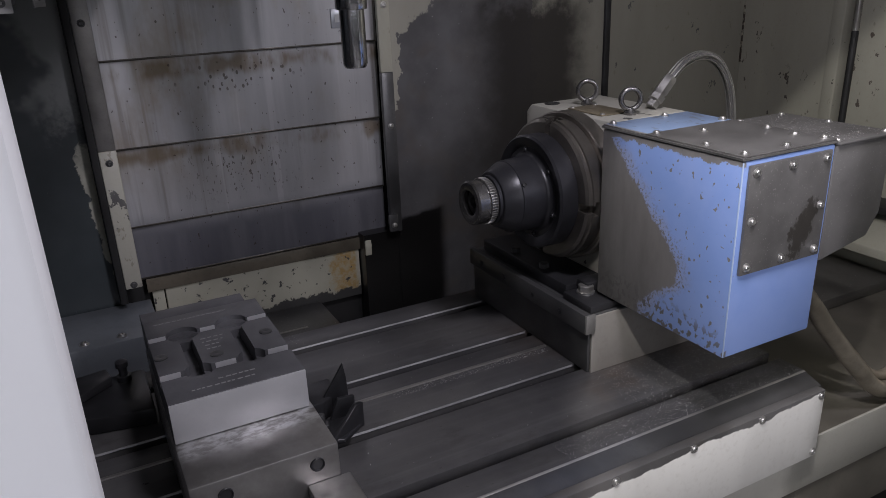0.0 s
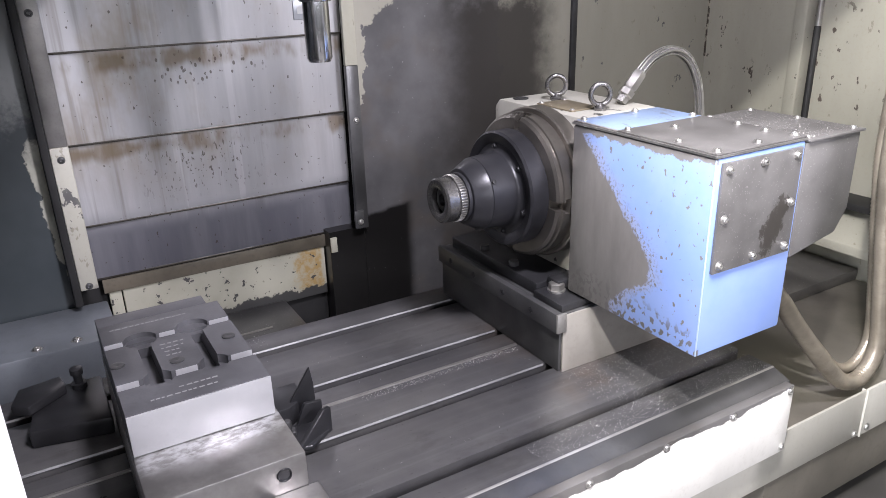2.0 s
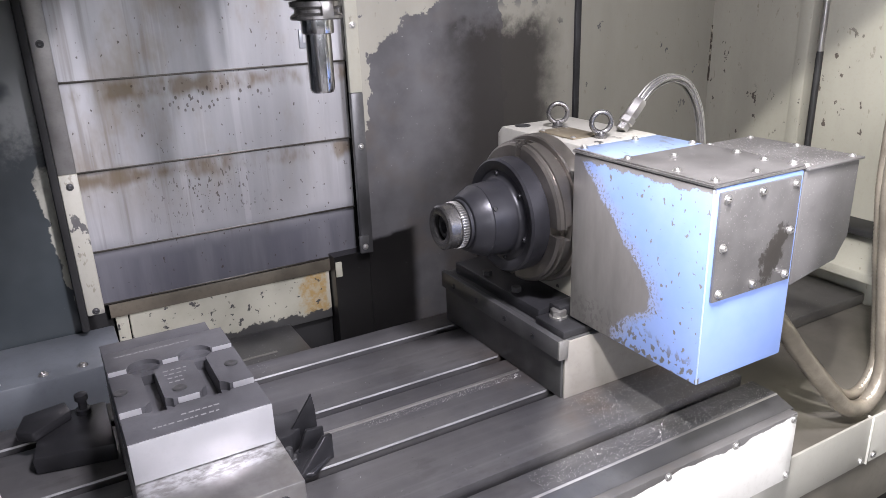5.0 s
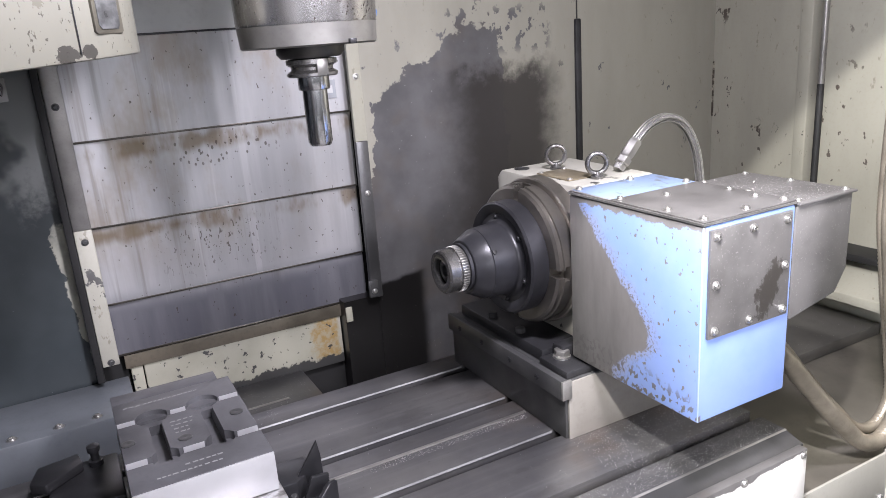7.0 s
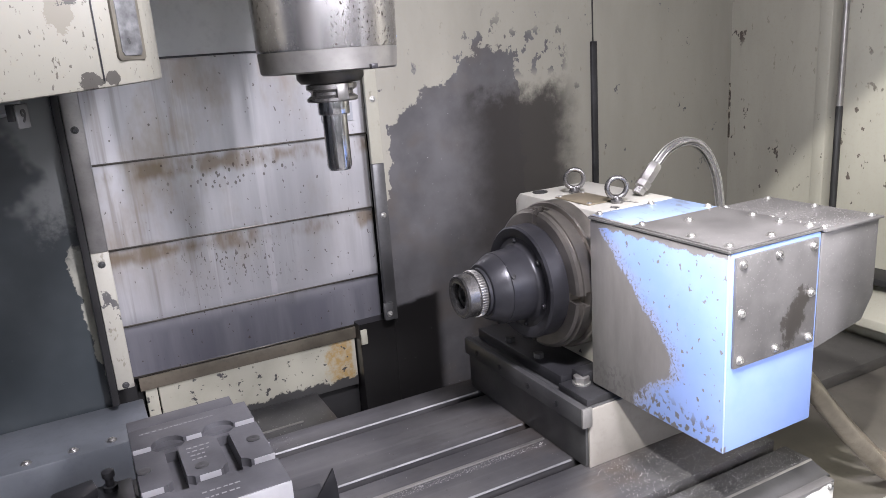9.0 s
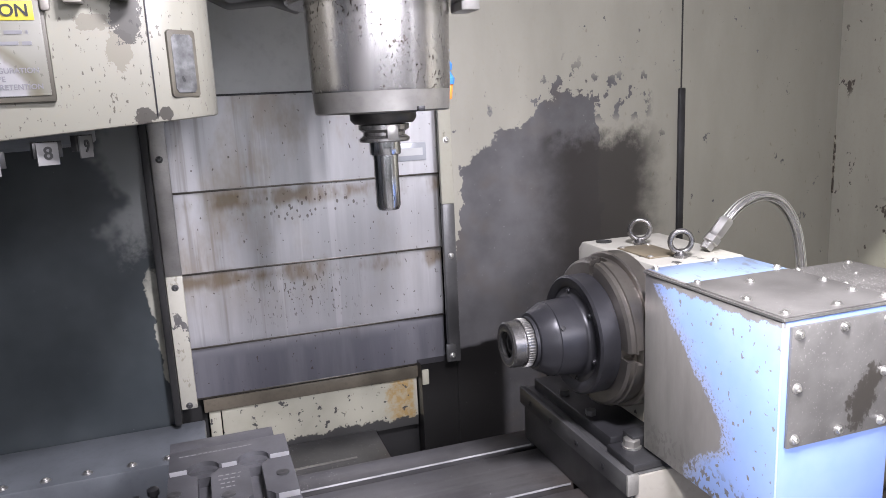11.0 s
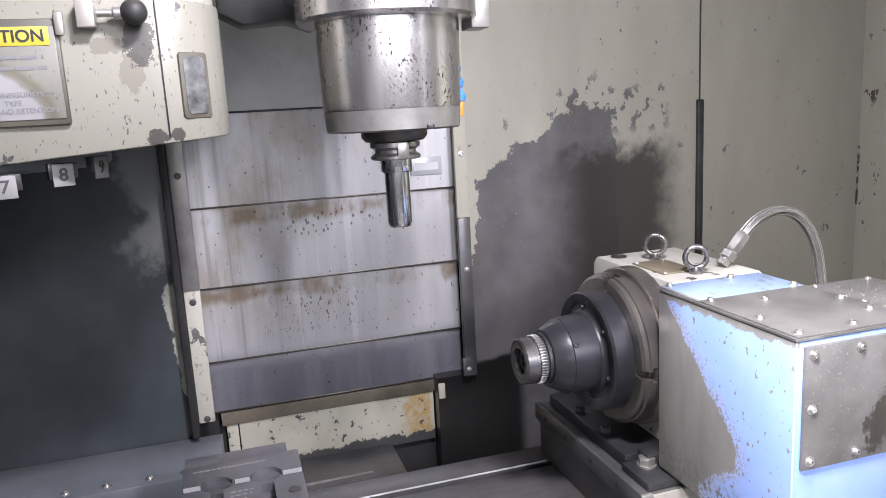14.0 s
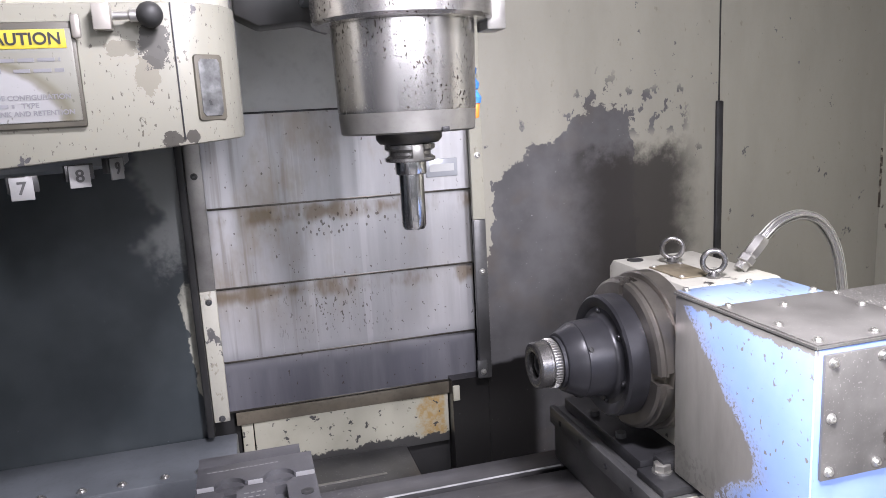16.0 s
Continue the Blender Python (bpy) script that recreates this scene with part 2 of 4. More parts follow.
pits = g.mul(drop, g.step(g.add(patch, g.mul(g.noise(38, 3), 1.3)), 1.35, 0.95))
few = g.step(g.noise(150, 2, 0.5, (1, 1, 0.7), 6.0), 0.715, 0.73)
lower = g.mul(g.step(g.noise(250, 2, 0.45, (1, 1, 0.4), 12.0), 0.645, 0.665), g.mul(g.step(g.op("ABSOLUTE", g.sub(g.x, 0.45)), 0.14, 0.04), g.step(g.op("ABSOLUTE", g.sub(g.z, 1.11)), 0.07, 0.02)))
pits = g.op("MAXIMUM", pits, g.op("MAXIMUM", few, lower))
under = g.op("MINIMUM", g.op("ABSOLUTE", g.sub(g.z, 1.300)), g.op("ABSOLUTE", g.sub(g.z, 1.155)))
seam = g.step(g.add(under, g.mul(g.sub(g.noise(22, 4, 0.6, (1, 1, 0.2), 3.0), 0.5), 0.05)), 0.022, 0.004)
col = g.mix(g.step(streak, 0.3, 0.7), (0.40, 0.40, 0.41), (0.53, 0.53, 0.54))
col = g.mix(g.mul(g.step(cloud, 0.5, 0.7), 0.25), col, (0.30, 0.295, 0.30))
col = g.mix(g.mul(g.step(runs, 0.57, 0.68), 0.5), col, (0.20, 0.18, 0.155))
col = g.mix(g.mul(g.step(g.noise(36, 4, 0.6, (1, 1, 0.03), 31.0), 0.60, 0.66), 0.35), col, (0.62, 0.62, 0.63))
col = g.mix(g.mul(g.mul(rust, g.step(g.z, 1.02, 1.2)), g.step(g.x, 0.75, 0.55)), col, (0.29, 0.225, 0.14))
col = g.mix(g.mul(g.mul(seam, g.step(g.noise(14, 5, 0.6, (1, 1, 0.3), 3.0), 0.38, 0.56)), 0.75), col, (0.17, 0.12, 0.06))
# bottom plate, below a streaky line, is a darker blue-grey
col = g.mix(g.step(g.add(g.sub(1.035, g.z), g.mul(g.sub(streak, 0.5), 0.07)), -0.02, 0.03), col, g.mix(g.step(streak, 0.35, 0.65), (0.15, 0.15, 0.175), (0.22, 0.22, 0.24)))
col = g.mix(g.mul(pits, 0.75), col, (0.07, 0.052, 0.04))
g.bump(g.add(g.mul(pits, -1.0), g.mul(streak, 0.3)), 0.2, 0.0006)
steel_cover = g.done(col, g.add(0.27, g.mul(blot, 0.24)), 0.5)

g = Nodes("table_iron")
lay = g.noise(90, 3, 0.6, (0.02, 1, 1))
blot = g.noise(7, 5, 0.6)
smear = g.noise(22, 5, 0.65, (0.5, 1, 1), 8.0)
col = g.mix(g.step(blot, 0.3, 0.7), (0.080, 0.079, 0.083), (0.128, 0.125, 0.123))
col = g.mix(g.mul(g.step(g.noise(8, 4, 0.6, (1, 1, 1), 8.0), 0.42, 0.62), g.mul(g.mul(g.step(g.x, 0.66, 0.8), g.step(g.y, 0.78, 0.82)), 0.5)), col, (0.125, 0.09, 0.065))
col = g.mix(g.mul(g.step(lay, 0.45, 0.8), 0.14), col, (0.30, 0.30, 0.30))
col = g.mix(g.mul(g.step(smear, 0.52, 0.68), 0.45), col, (0.065, 0.062, 0.06))
col = g.mix(g.mul(g.step(g.noise(190, 3, 0.6, (1, 1, 1), 5.0), 0.68, 0.72), 0.5), col, (0.05, 0.045, 0.04))
g.bump(lay, 0.06, 0.0003)
table_iron = g.done(col, g.add(0.2, g.mul(smear, 0.3)), 0.4)

g = Nodes("blue_enamel")
rag, fine, spots = g.noise(45, 6, 0.7), g.noise(160, 3), g.noise(125, 2, 0.5, (1, 1, 0.8), 6.0)
edge = g.profile(g.z, [(0.99, 0.842), (1.01, 0.846), (1.03, 0.835), (1.045, 0.815), (1.065, 0.786), (1.09, 0.786), (1.11, 0.799), (1.14, 0.83), (1.17, 0.861), (1.2, 0.886), (1.232, 0.92), (1.25, 0.94)])
bare = g.step(g.add(g.sub(g.y, edge), g.mul(g.sub(rag, 0.5), 0.035)), -0.003, 0.003)
bare = g.mul(bare, g.step(g.x, 0.806, 0.803))
low = g.mul(g.step(g.add(g.sub(1.035, g.z), g.mul(g.sub(g.y, 0.70), 0.12)), 0.0, 0.03), g.step(g.x, 0.806, 0.803))
chip = g.op("MAXIMUM", g.mul(g.step(spots, 0.54, 0.55), low), g.mul(g.step(spots, 0.66, 0.672), g.step(g.x, 0.806, 0.803)))
halo = g.mul(g.step(g.add(g.sub(g.y, edge), g.mul(g.sub(rag, 0.5), 0.05)), -0.03, 0.0), g.mul(g.step(g.noise(260, 4, 0.6), 0.53, 0.56), g.step(g.x, 0.806, 0.803)))
chip = g.op("MAXIMUM", chip, halo)
toprim = g.mul(g.step(g.add(g.sub(g.z, 1.226), g.mul(g.sub(rag, 0.5), 0.03)), 0.0, 0.002), g.step(g.x, 0.806, 0.803))
bare = g.op("MAXIMUM", g.op("MAXIMUM", bare, chip), toprim)
col = g.mix(g.mul(g.step(g.noise(14, 4), 0.35, 0.7), 0.5), (0.20, 0.30, 0.60), (0.26, 0.35, 0.64))
pale = g.mix(g.mul(g.step(g.noise(55, 5, 0.7, (1, 0.4, 1), 8.0), 0.58, 0.62), 0.7), (0.19, 0.26, 0.40), (0.12, 0.125, 0.135))
col = g.mix(g.step(g.z, 1.2384, 1.2386), col, pale)
feather = g.mul(g.step(g.add(g.sub(g.y, edge), g.mul(g.sub(g.noise(30, 4, 0.6), 0.5), 0.05)), -0.028, 0.002), g.step(g.x, 0.806, 0.803))
col = g.mix(g.mul(feather, 0.6), col, (0.30, 0.31, 0.41))
col = g.mix(bare, col, g.mix(g.step(g.noise(30, 4, 0.6, (1, 1, 0.3)), 0.3, 0.7), (0.135, 0.129, 0.126), (0.18, 0.173, 0.17)))
g.bump(g.add(g.mul(bare, -1.0), g.mul(fine, 0.1)), 0.4, 0.0007)
col = g.mix(g.mul(g.mul(g.step(spots, 0.54, 0.55), low), 0.5), col, (0.09, 0.085, 0.085))
blue_enamel = g.done(col, g.blend(bare, 0.36, 0.45), 0.0)

g = Nodes("grey_plate")
blot = g.noise(16, 5, 0.6)
dx, dz = g.op("DIVIDE", g.add(g.sub(g.x, 0.902), g.mul(g.sub(1.14, g.z), 0.3)), 0.018), g.op("DIVIDE", g.sub(g.z, 1.143), 0.034)
tar = g.step(g.add(g.add(g.mul(dx, dx), g.mul(dz, dz)), g.mul(g.sub(g.noise(75, 6, 0.7, (1, 1, 0.7), 1.0), 0.5), 5.0)), 1.2, 0.8)
tar = g.mul(tar, g.step(g.y, 0.72, 0.71))
col = g.mix(g.step(blot, 0.3, 0.7), (0.105, 0.101, 0.098), (0.158, 0.153, 0.148))
col = g.mix(g.mul(g.step(g.noise(420, 2, 0.5), 0.66, 0.7), 0.4), col, (0.32, 0.31, 0.30))
col = g.mix(tar, col, (0.05, 0.045, 0.04))
g.bump(g.noise(200, 3), 0.12, 0.0005)
grey_plate = g.done(col, g.add(0.36, g.mul(blot, 0.2)), 0.25)

g = Nodes("bright_steel")
lay = g.noise(300, 3, 0.6, (1, 1, 0.05))
col = g.mix(g.step(g.noise(20, 4), 0.3, 0.7), (0.55, 0.55, 0.56), (0.70, 0.70, 0.71))
slot_edge = plain("slot_edge", (0.30, 0.30, 0.30), 0.42, 0.5, 0.35, 60)
pale_edge = plain("pale_edge", (0.42, 0.52, 0.70), 0.35, 0.1, 0.2, 80)
ground_face = plain("ground_face", (0.46, 0.46, 0.47), 0.36, 0.35, 0.12, 50)
bright_steel = g.done(col, g.add(0.1, g.mul(lay, 0.12)), 1.0)

g = Nodes("spindle_steel")
spk = g.mul(g.step(g.noise(340, 3, 0.6, (1, 1, 0.6)), 0.60, 0.63), g.step(g.noise(18, 3, 0.5, (1, 1, 0.5), 7.0), 0.40, 0.56))
col = g.mix(g.step(g.noise(30, 4, 0.6, (1, 1, 0.2)), 0.35, 0.7), (0.54, 0.52, 0.51), (0.70, 0.69, 0.68))
col = g.mix(spk, col, (0.06, 0.045, 0.035))
g.bump(spk, -0.2, 0.0004)
spindle_steel = g.done(col, g.blend(spk, 0.24, 0.5), 0.95)

g = Nodes("milled_steel")
cloud = g.noise(150, 4, 0.6, (0.5, 0.8, 1), 2.0)
broad = g.noise(26, 4, 0.6, (1, 1, 1), 4.0)
# bright mottled band near the jaw: the jaw face's reflection painted in
band = g.step(g.add(g.y, g.mul(g.sub(broad, 0.5), 0.03)), 0.845, 0.862)
col = g.mix(g.step(broad, 0.35, 0.7), (0.30, 0.29, 0.28), (0.40, 0.39, 0.38))
col = g.mix(g.mul(band, g.step(cloud, 0.38, 0.62)), col, (0.64, 0.64, 0.64))
g.bump(cloud, 0.06, 0.0003)
milled_steel = g.done(col, g.add(0.25, g.mul(broad, 0.16)), 0.85)

jaw_oxide = plain("jaw_oxide", (0.105, 0.105, 0.112), 0.42, 0.3, 0.3, 50)
black_oxide = plain("black_oxide", (0.038, 0.038, 0.041), 0.34, 0.4, 0.3, 60)
chuck_steel = plain("chuck_steel", (0.036, 0.036, 0.041), 0.36, 0.3, 0.35, 60)
nut_steel = plain("nut_steel", (0.22, 0.215, 0.21), 0.26, 0.85, 0.3, 90)
labyrinth = plain("labyrinth_steel", (0.10, 0.095, 0.09), 0.35, 0.7, 0.3, 60)
oily_black = plain("oily_black", (0.032, 0.032, 0.032), 0.3, 0.3, 0.4, 20)
holder_steel = plain("holder_steel", (0.34, 0.33, 0.32), 0.28, 0.75, 0.25, 60)
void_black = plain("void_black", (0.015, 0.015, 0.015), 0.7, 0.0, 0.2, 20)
slate = plain("slate_sheet", (0.60, 0.61, 0.61), 0.40, 0.0, 0.25, 14)
oily_tan = plain("oily_tan", (0.12, 0.105, 0.08), 0.4, 0.0, 0.5, 30)
frame_grime = plain("grimy_frame", (0.085, 0.078, 0.06), 0.45, 0.0, 0.4, 60)
plate_rim = plain("plate_rim", (0.125, 0.115, 0.10), 0.33, 0.85, 0.3, 50)
faceplate_steel = plain("faceplate_steel", (0.27, 0.25, 0.225), 0.3, 0.85, 0.25, 50)
riser_steel = plain("riser_steel", (0.10, 0.10, 0.101), 0.33, 0.5, 0.35, 40)
riser_front = plain("riser_front", (0.34, 0.32, 0.29), 0.45, 0.4, 0.2, 30)
rubber = plain("rubber", (0.018, 0.018, 0.018), 0.6, 0.0, 0.3, 60)
dark_paint = plain("dark_paint", (0.115, 0.126, 0.138), 0.38, 0.0, 0.35, 25)
tray_steel = plain("tray_steel", (0.21, 0.195, 0.165), 0.4, 0.4, 0.35, 20)
shop_paint = plain("shop_paint", (0.5, 0.5, 0.48), 0.6, 0.0, 0.15, 10)
door_white = plain("door_white", (0.82, 0.83, 0.84), 0.4, 0.0, 0.05, 20)
g = Nodes("rust_line")
col = g.mix(g.step(g.noise(70, 4, 0.7, (1, 1, 0.5), 3.0), 0.42, 0.50), (0.36, 0.34, 0.27), (0.045, 0.035, 0.025))
rust_line = g.done(col, 0.6)
galvanized = plain("galvanized", (0.38, 0.37, 0.35), 0.36, 0.8, 0.3, 60)
conduit_steel = plain("conduit_steel", (0.37, 0.33, 0.265), 0.34, 0.6, 0.4, 60)
brass = plain("brass", (0.27, 0.23, 0.16), 0.42, 0.5, 0.3, 60)
zinc = plain("zinc", (0.60, 0.59, 0.57), 0.3, 0.9, 0.2, 80)
pale_label = plain("white_label", (0.55, 0.56, 0.56), 0.4, 0.0, 0.08, 40)
yellow_label = plain("yellow_label", (0.42, 0.35, 0.03), 0.4, 0.0, 0.1, 40)
ink = plain("ink", (0.03, 0.03, 0.03), 0.5, 0.0, 0.1, 40)
pale_ink = plain("pale_ink", (0.22, 0.22, 0.22), 0.5, 0.0, 0.1, 40)
grey_ink = plain("grey_ink", (0.17, 0.17, 0.18), 0.5, 0.0, 0.1, 40)
blue_plastic = plain("blue_plastic", (0.05, 0.20, 0.55), 0.35, 0.0, 0.1, 60)
orange_plastic = plain("orange_plastic", (0.75, 0.22, 0.04), 0.35, 0.0, 0.1, 60)
chip_steel = plain("chip_steel", (0.46, 0.45, 0.44), 0.42, 0.7, 0.15, 80)
tag_white = plain("tag_white", (0.17, 0.17, 0.167), 0.5, 0.0, 0.2, 60)
smeared_pane = plain("smeared_pane", (0.13, 0.133, 0.133), 0.3, 0.1, 0.55, 300)
hydraulic = plain("hydraulic_film", (0.45, 0.47, 0.5), 0.25, 0.2, 0.1, 40)
tar_rubber = plain("tar_rubber", (0.022, 0.022, 0.024), 0.5, 0.0, 0.6, 90)
hose_sleeve = plain("hose_sleeve", (0.20, 0.195, 0.19), 0.2, 0.5, 0.2, 60)
pan_metal = plain("pan_metal", (0.14, 0.135, 0.125), 0.35, 0.4, 0.4, 12)


# ---- shapes ----
def shape_box(x0, x1, y0, y1, z0, z1, bevel=0.0015, bm=None):
    own = bm is None
    bm = bm or bmesh.new()
    made = bmesh.ops.create_cube(bm, size=1)["verts"]
    for v in made:
        v.co = Vector(((x0 + x1) / 2 + v.co.x * (x1 - x0), (y0 + y1) / 2 + v.co.y * (y1 - y0), (z0 + z1) / 2 + v.co.z * (z1 - z0)))
    if bevel and own:
        bmesh.ops.bevel(bm, geom=bm.edges[:], offset=bevel, segments=2, profile=0.5, affect="EDGES")
    return bm


def shape_prism(pts, axis, a0, a1, bevel=0.0):
    """A closed outline pushed along an axis ('x': points are (y, z); 'y': (x, z); 'z': (x, y))."""
    bm = bmesh.new()
    put = {"x": lambda p, a: (a, p[0], p[1]), "y": lambda p, a: (p[0], a, p[1]), "z": lambda p, a: (p[0], p[1], a)}[axis]
    low = [bm.verts.new(put(p, a0)) for p in pts]
    top = [bm.verts.new(put(p, a1)) for p in pts]
    bm.faces.new(low), bm.faces.new(top)
    for i in range(len(pts)):
        j = (i + 1) % len(pts)
        bm.faces.new((low[i], low[j], top[j], top[i]))
    bmesh.ops.recalc_face_normals(bm, faces=bm.faces[:])
    if bevel:
        bmesh.ops.bevel(bm, geom=bm.edges[:], offset=bevel, segments=2, profile=0.5, affect="EDGES")
    return bm


def shape_lathe(profile, centre, axis="z", n=48, bm=None):
    """Turned solid: profile of (radius, along)."""
    bm = bm or bmesh.new()
    rings = []
    for r, a in profile:
        ring = []
        for i in range(n):
            c, s = math.cos(2 * math.pi * i / n) * r, math.sin(2 * math.pi * i / n) * r
            p = {"z": (c, s, a), "x": (a, c, s), "y": (c, a, s)}[axis]
            ring.append(bm.verts.new(Vector(centre) + Vector(p)))
        rings.append(ring)
    for a, b in zip(rings, rings[1:]):
        for i in range(n):
            bm.faces.new((a[i], a[(i + 1) % n], b[(i + 1) % n], b[i]))
    bm.faces.new(rings[0]), bm.faces.new(rings[-1])
    bmesh.ops.recalc_face_normals(bm, faces=bm.faces[:])
    return bm


def smooth_line(pts, steps=10):
    out = []
    q = [Vector(p) for p in pts]
    q = [q[0] * 2 - q[1]] + q + [q[-1] * 2 - q[-2]]
    for a, b, c, d in zip(q, q[1:], q[2:], q[3:]):
        for k in range(steps):
            t = k / steps
            out.append(0.5 * (2 * b + (c - a) * t + (2 * a - 5 * b + 4 * c - d) * t * t + (3 * b - a - 3 * c + d) * t ** 3))
    return out + [q[-2]]


def shape_tube(pts, radius, n=12, ribs=0.0, bm=None):
    """A round tube along points; ribs: how far every other ring stands out."""
    bm = bm or bmesh.new()
    rings, up = [], Vector((0.13, 0.9, 0.4)).normalized()
    for i, p in enumerate(pts):
        way = (pts[min(i + 1, len(pts) - 1)] - pts[max(i - 1, 0)]).normalized()
        side = way.cross(up).normalized()
        top = side.cross(way)
        r = radius + (ribs if i % 2 else 0)
        rings.append([bm.verts.new(p + (side * math.cos(2 * math.pi * k / n) + top * math.sin(2 * math.pi * k / n)) * r) for k in range(n)])
    for a, b in zip(rings, rings[1:]):
        for k in range(n):
            bm.faces.new((a[k], a[(k + 1) % n], b[(k + 1) % n], b[k]))
    bm.faces.new(rings[0]), bm.faces.new(rings[-1])
    bmesh.ops.recalc_face_normals(bm, faces=bm.faces[:])
    return bm


def even(pts, gap):
    """The same line with points at an even gap."""
    out, left = [pts[0]], gap
    for a, b in zip(pts, pts[1:]):
        d = (b - a).length
        while d >= left:
            a = a + (b - a).normalized() * left
            out.append(a.copy())
            d, left = (b - a).length, gap
        left -= d
    return out


def mesh_of(name, bm, material, smooth=40):
    me = bpy.data.meshes.new(name)
    bm.to_mesh(me)
    bm.free()
    me.materials.append(material)
    me.polygons.foreach_set("use_smooth", [True] * len(me.polygons))
    me.set_sharp_from_angle(angle=radians(smooth))
    return me


def part(name, bm, material, parent=None, label=""):
    ob = new(name, mesh_of(name, bm, material))
    if parent:
        ob.parent = parent
    return tagged(ob, label) if label else ob


def thing(name, at, label, category, group="", kind=""):
    ob = new(name)
    ob.empty_display_size = 0.02
    ob.location = at
    bpy.context.view_layer.update()
    return tagged(ob, label, category, group, kind)


def child(name, bm, material, parent, label=""):
    """A part built in world places under an Empty that stands elsewhere."""
    ob = part(name, bm, material, parent, label)
    root = parent
    while root.parent:
        root = root.parent
    if parent.parent is None:
        ob.matrix_parent_inverse = Matrix.Translation(parent.location).inverted()
    return ob


def structure(name, bm, material, label):
    return tagged(part(name, bm, material), label, name.split("_")[0], kind="structure")


def letters(text, size, m, material, parent, name="lettering", depth=0.0004):
    cu = bpy.data.curves.new(name, "FONT")
    cu.body, cu.size, cu.extrude = text, size, depth
    cu.offset = size * 0.02
    cu.align_x, cu.align_y = "CENTER", "CENTER"
    tmp = new("lettering_curve", cu)
    bpy.context.view_layer.update()
    me = bpy.data.meshes.new_from_object(tmp)
    bpy.data.objects.remove(tmp)
    me.name = name
    me.transform(m)
    me.materials.clear()
    me.materials.append(material)
    ob = new(name, me)
    ob.parent = parent
    if parent.parent is None:
        ob.matrix_parent_inverse = Matrix.Translation(parent.location).inverted()
    return ob


def shape_bolt(at, axis, r=0.005, h=0.004, socket=True):
    """Button-head screw standing on a face: axis is the way out."""
    q = Vector((0, 0, 1)).rotation_difference(Vector(axis)).to_matrix().to_4x4()
    prof = [(r * 1.35, -0.001), (r * 1.35, 0.0008), (r * 1.02, 0.0009), (r, h * 0.6), (r * 0.8, h * 0.93), (r * 0.5, h)]
    if socket:
        prof += [(r * 0.48, h * 0.45), (r * 0.05, h * 0.4)]
    bm = shape_lathe(prof, (0, 0, 0), "z", 14)
    bm.transform(Matrix.Translation(at) @ q)
    return bm


def shape_hex(at, r, h, turn=0.2):
    bm = shape_lathe([(r * 0.5, 0), (r, 0), (r, h * 0.9), (r * 0.88, h)], (0, 0, 0), "z", 6)
    bm.transform(Matrix.Translation(at) @ Matrix.Rotation(turn, 4, "Z"))
    return bm


def cut(ob, cutters):
    """Takes solids out of a part."""
    for bm in cutters:
        tool = new("tool", mesh_of("tool", bm, ob.data.materials[0]))
        mod = ob.modifiers.new("cut", "BOOLEAN")
        mod.operation, mod.object, mod.solver = "DIFFERENCE", tool, "EXACT"
        bpy.context.view_layer.update()
        me = bpy.data.meshes.new_from_object(ob.evaluated_get(bpy.context.evaluated_depsgraph_get()))
        ob.modifiers.clear()
        ob.data = me
        bpy.data.objects.remove(tool)
    ob.data.set_sharp_from_angle(angle=radians(35))
    return ob


# ---- the enclosure ----
structure("floor", shape_box(-0.9, 2.2, -1.4, 1.8, 0.50, 0.56, 0), pan_metal, "dark oily chip pan under the machine table")
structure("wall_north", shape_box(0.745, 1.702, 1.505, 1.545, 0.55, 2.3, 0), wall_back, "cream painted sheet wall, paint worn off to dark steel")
structure("wall_north_foot", shape_box(0.668, 0.7448, 1.5055, 1.545, 0.55, 0.94, 0), wall_back, "foot of the sheet wall, painted black as part of a dark void")
structure("wall_north_left", shape_box(-0.75, 0.2, 1.505, 1.545, 0.55, 2.3, 0), left_wall_paint, "dark worn sheet wall beside the slide cover")
# black sheet in place of the deep shade behind the wall opening
structure("wall_north_sill", shape_box(0.2, 0.9, 1.552, 1.58, 0.55, 2.3, 0), void_black, "near-black sheet standing for the unlit gap behind the slide cover")
structure("wall_east", shape_box(1.702, 1.74, 1.255, 1.545, 0.55, 2.3, 0), wall_side, "cream painted side wall with rust spots")
structure("wall_east_door", shape_box(1.712, 1.75, -0.2, 1.208, 0.55, 2.3, 0), wall_side, "cream painted side panel with scratches and chips")
structure("wall_east_jamb", shape_box(1.69, 1.73, 1.23, 1.262, 0.55, 2.3, 0.004), wall_side, "folded cream edge of the side wall")
structure("wall_east_gap", shape_box(1.735, 1.75, 1.2, 1.24, 0.55, 2.3, 0), rubber, "black rubber seal in the gap of the side wall")
structure("wall_west", shape_box(-0.79, -0.75, 0.37, 1.545, 0.55, 2.3, 0), dark_paint, "dark painted side wall")
structure("ceiling", shape_box(-0.79, 1.75, 0.3, 1.58, 2.3, 2.34, 0), shop_paint, "painted sheet roof of the enclosure")
structure("trim_seam", shape_box(1.265, 1.281, 1.498, 1.507, 0.6, 1.46, 0.003), tar_rubber, "black rubber strip over a wall seam")
structure("trim_seam_groove", shape_box(1.2715, 1.2745, 1.5035, 1.507, 1.46, 2.3, 0), rubber, "thin open seam in the sheet wall")
structure("trim_corner_rust", shape_box(1.6985, 1.7025, 1.5015, 1.507, 1.2, 1.335, 0.001), rust_line, "rusted open corner seam")
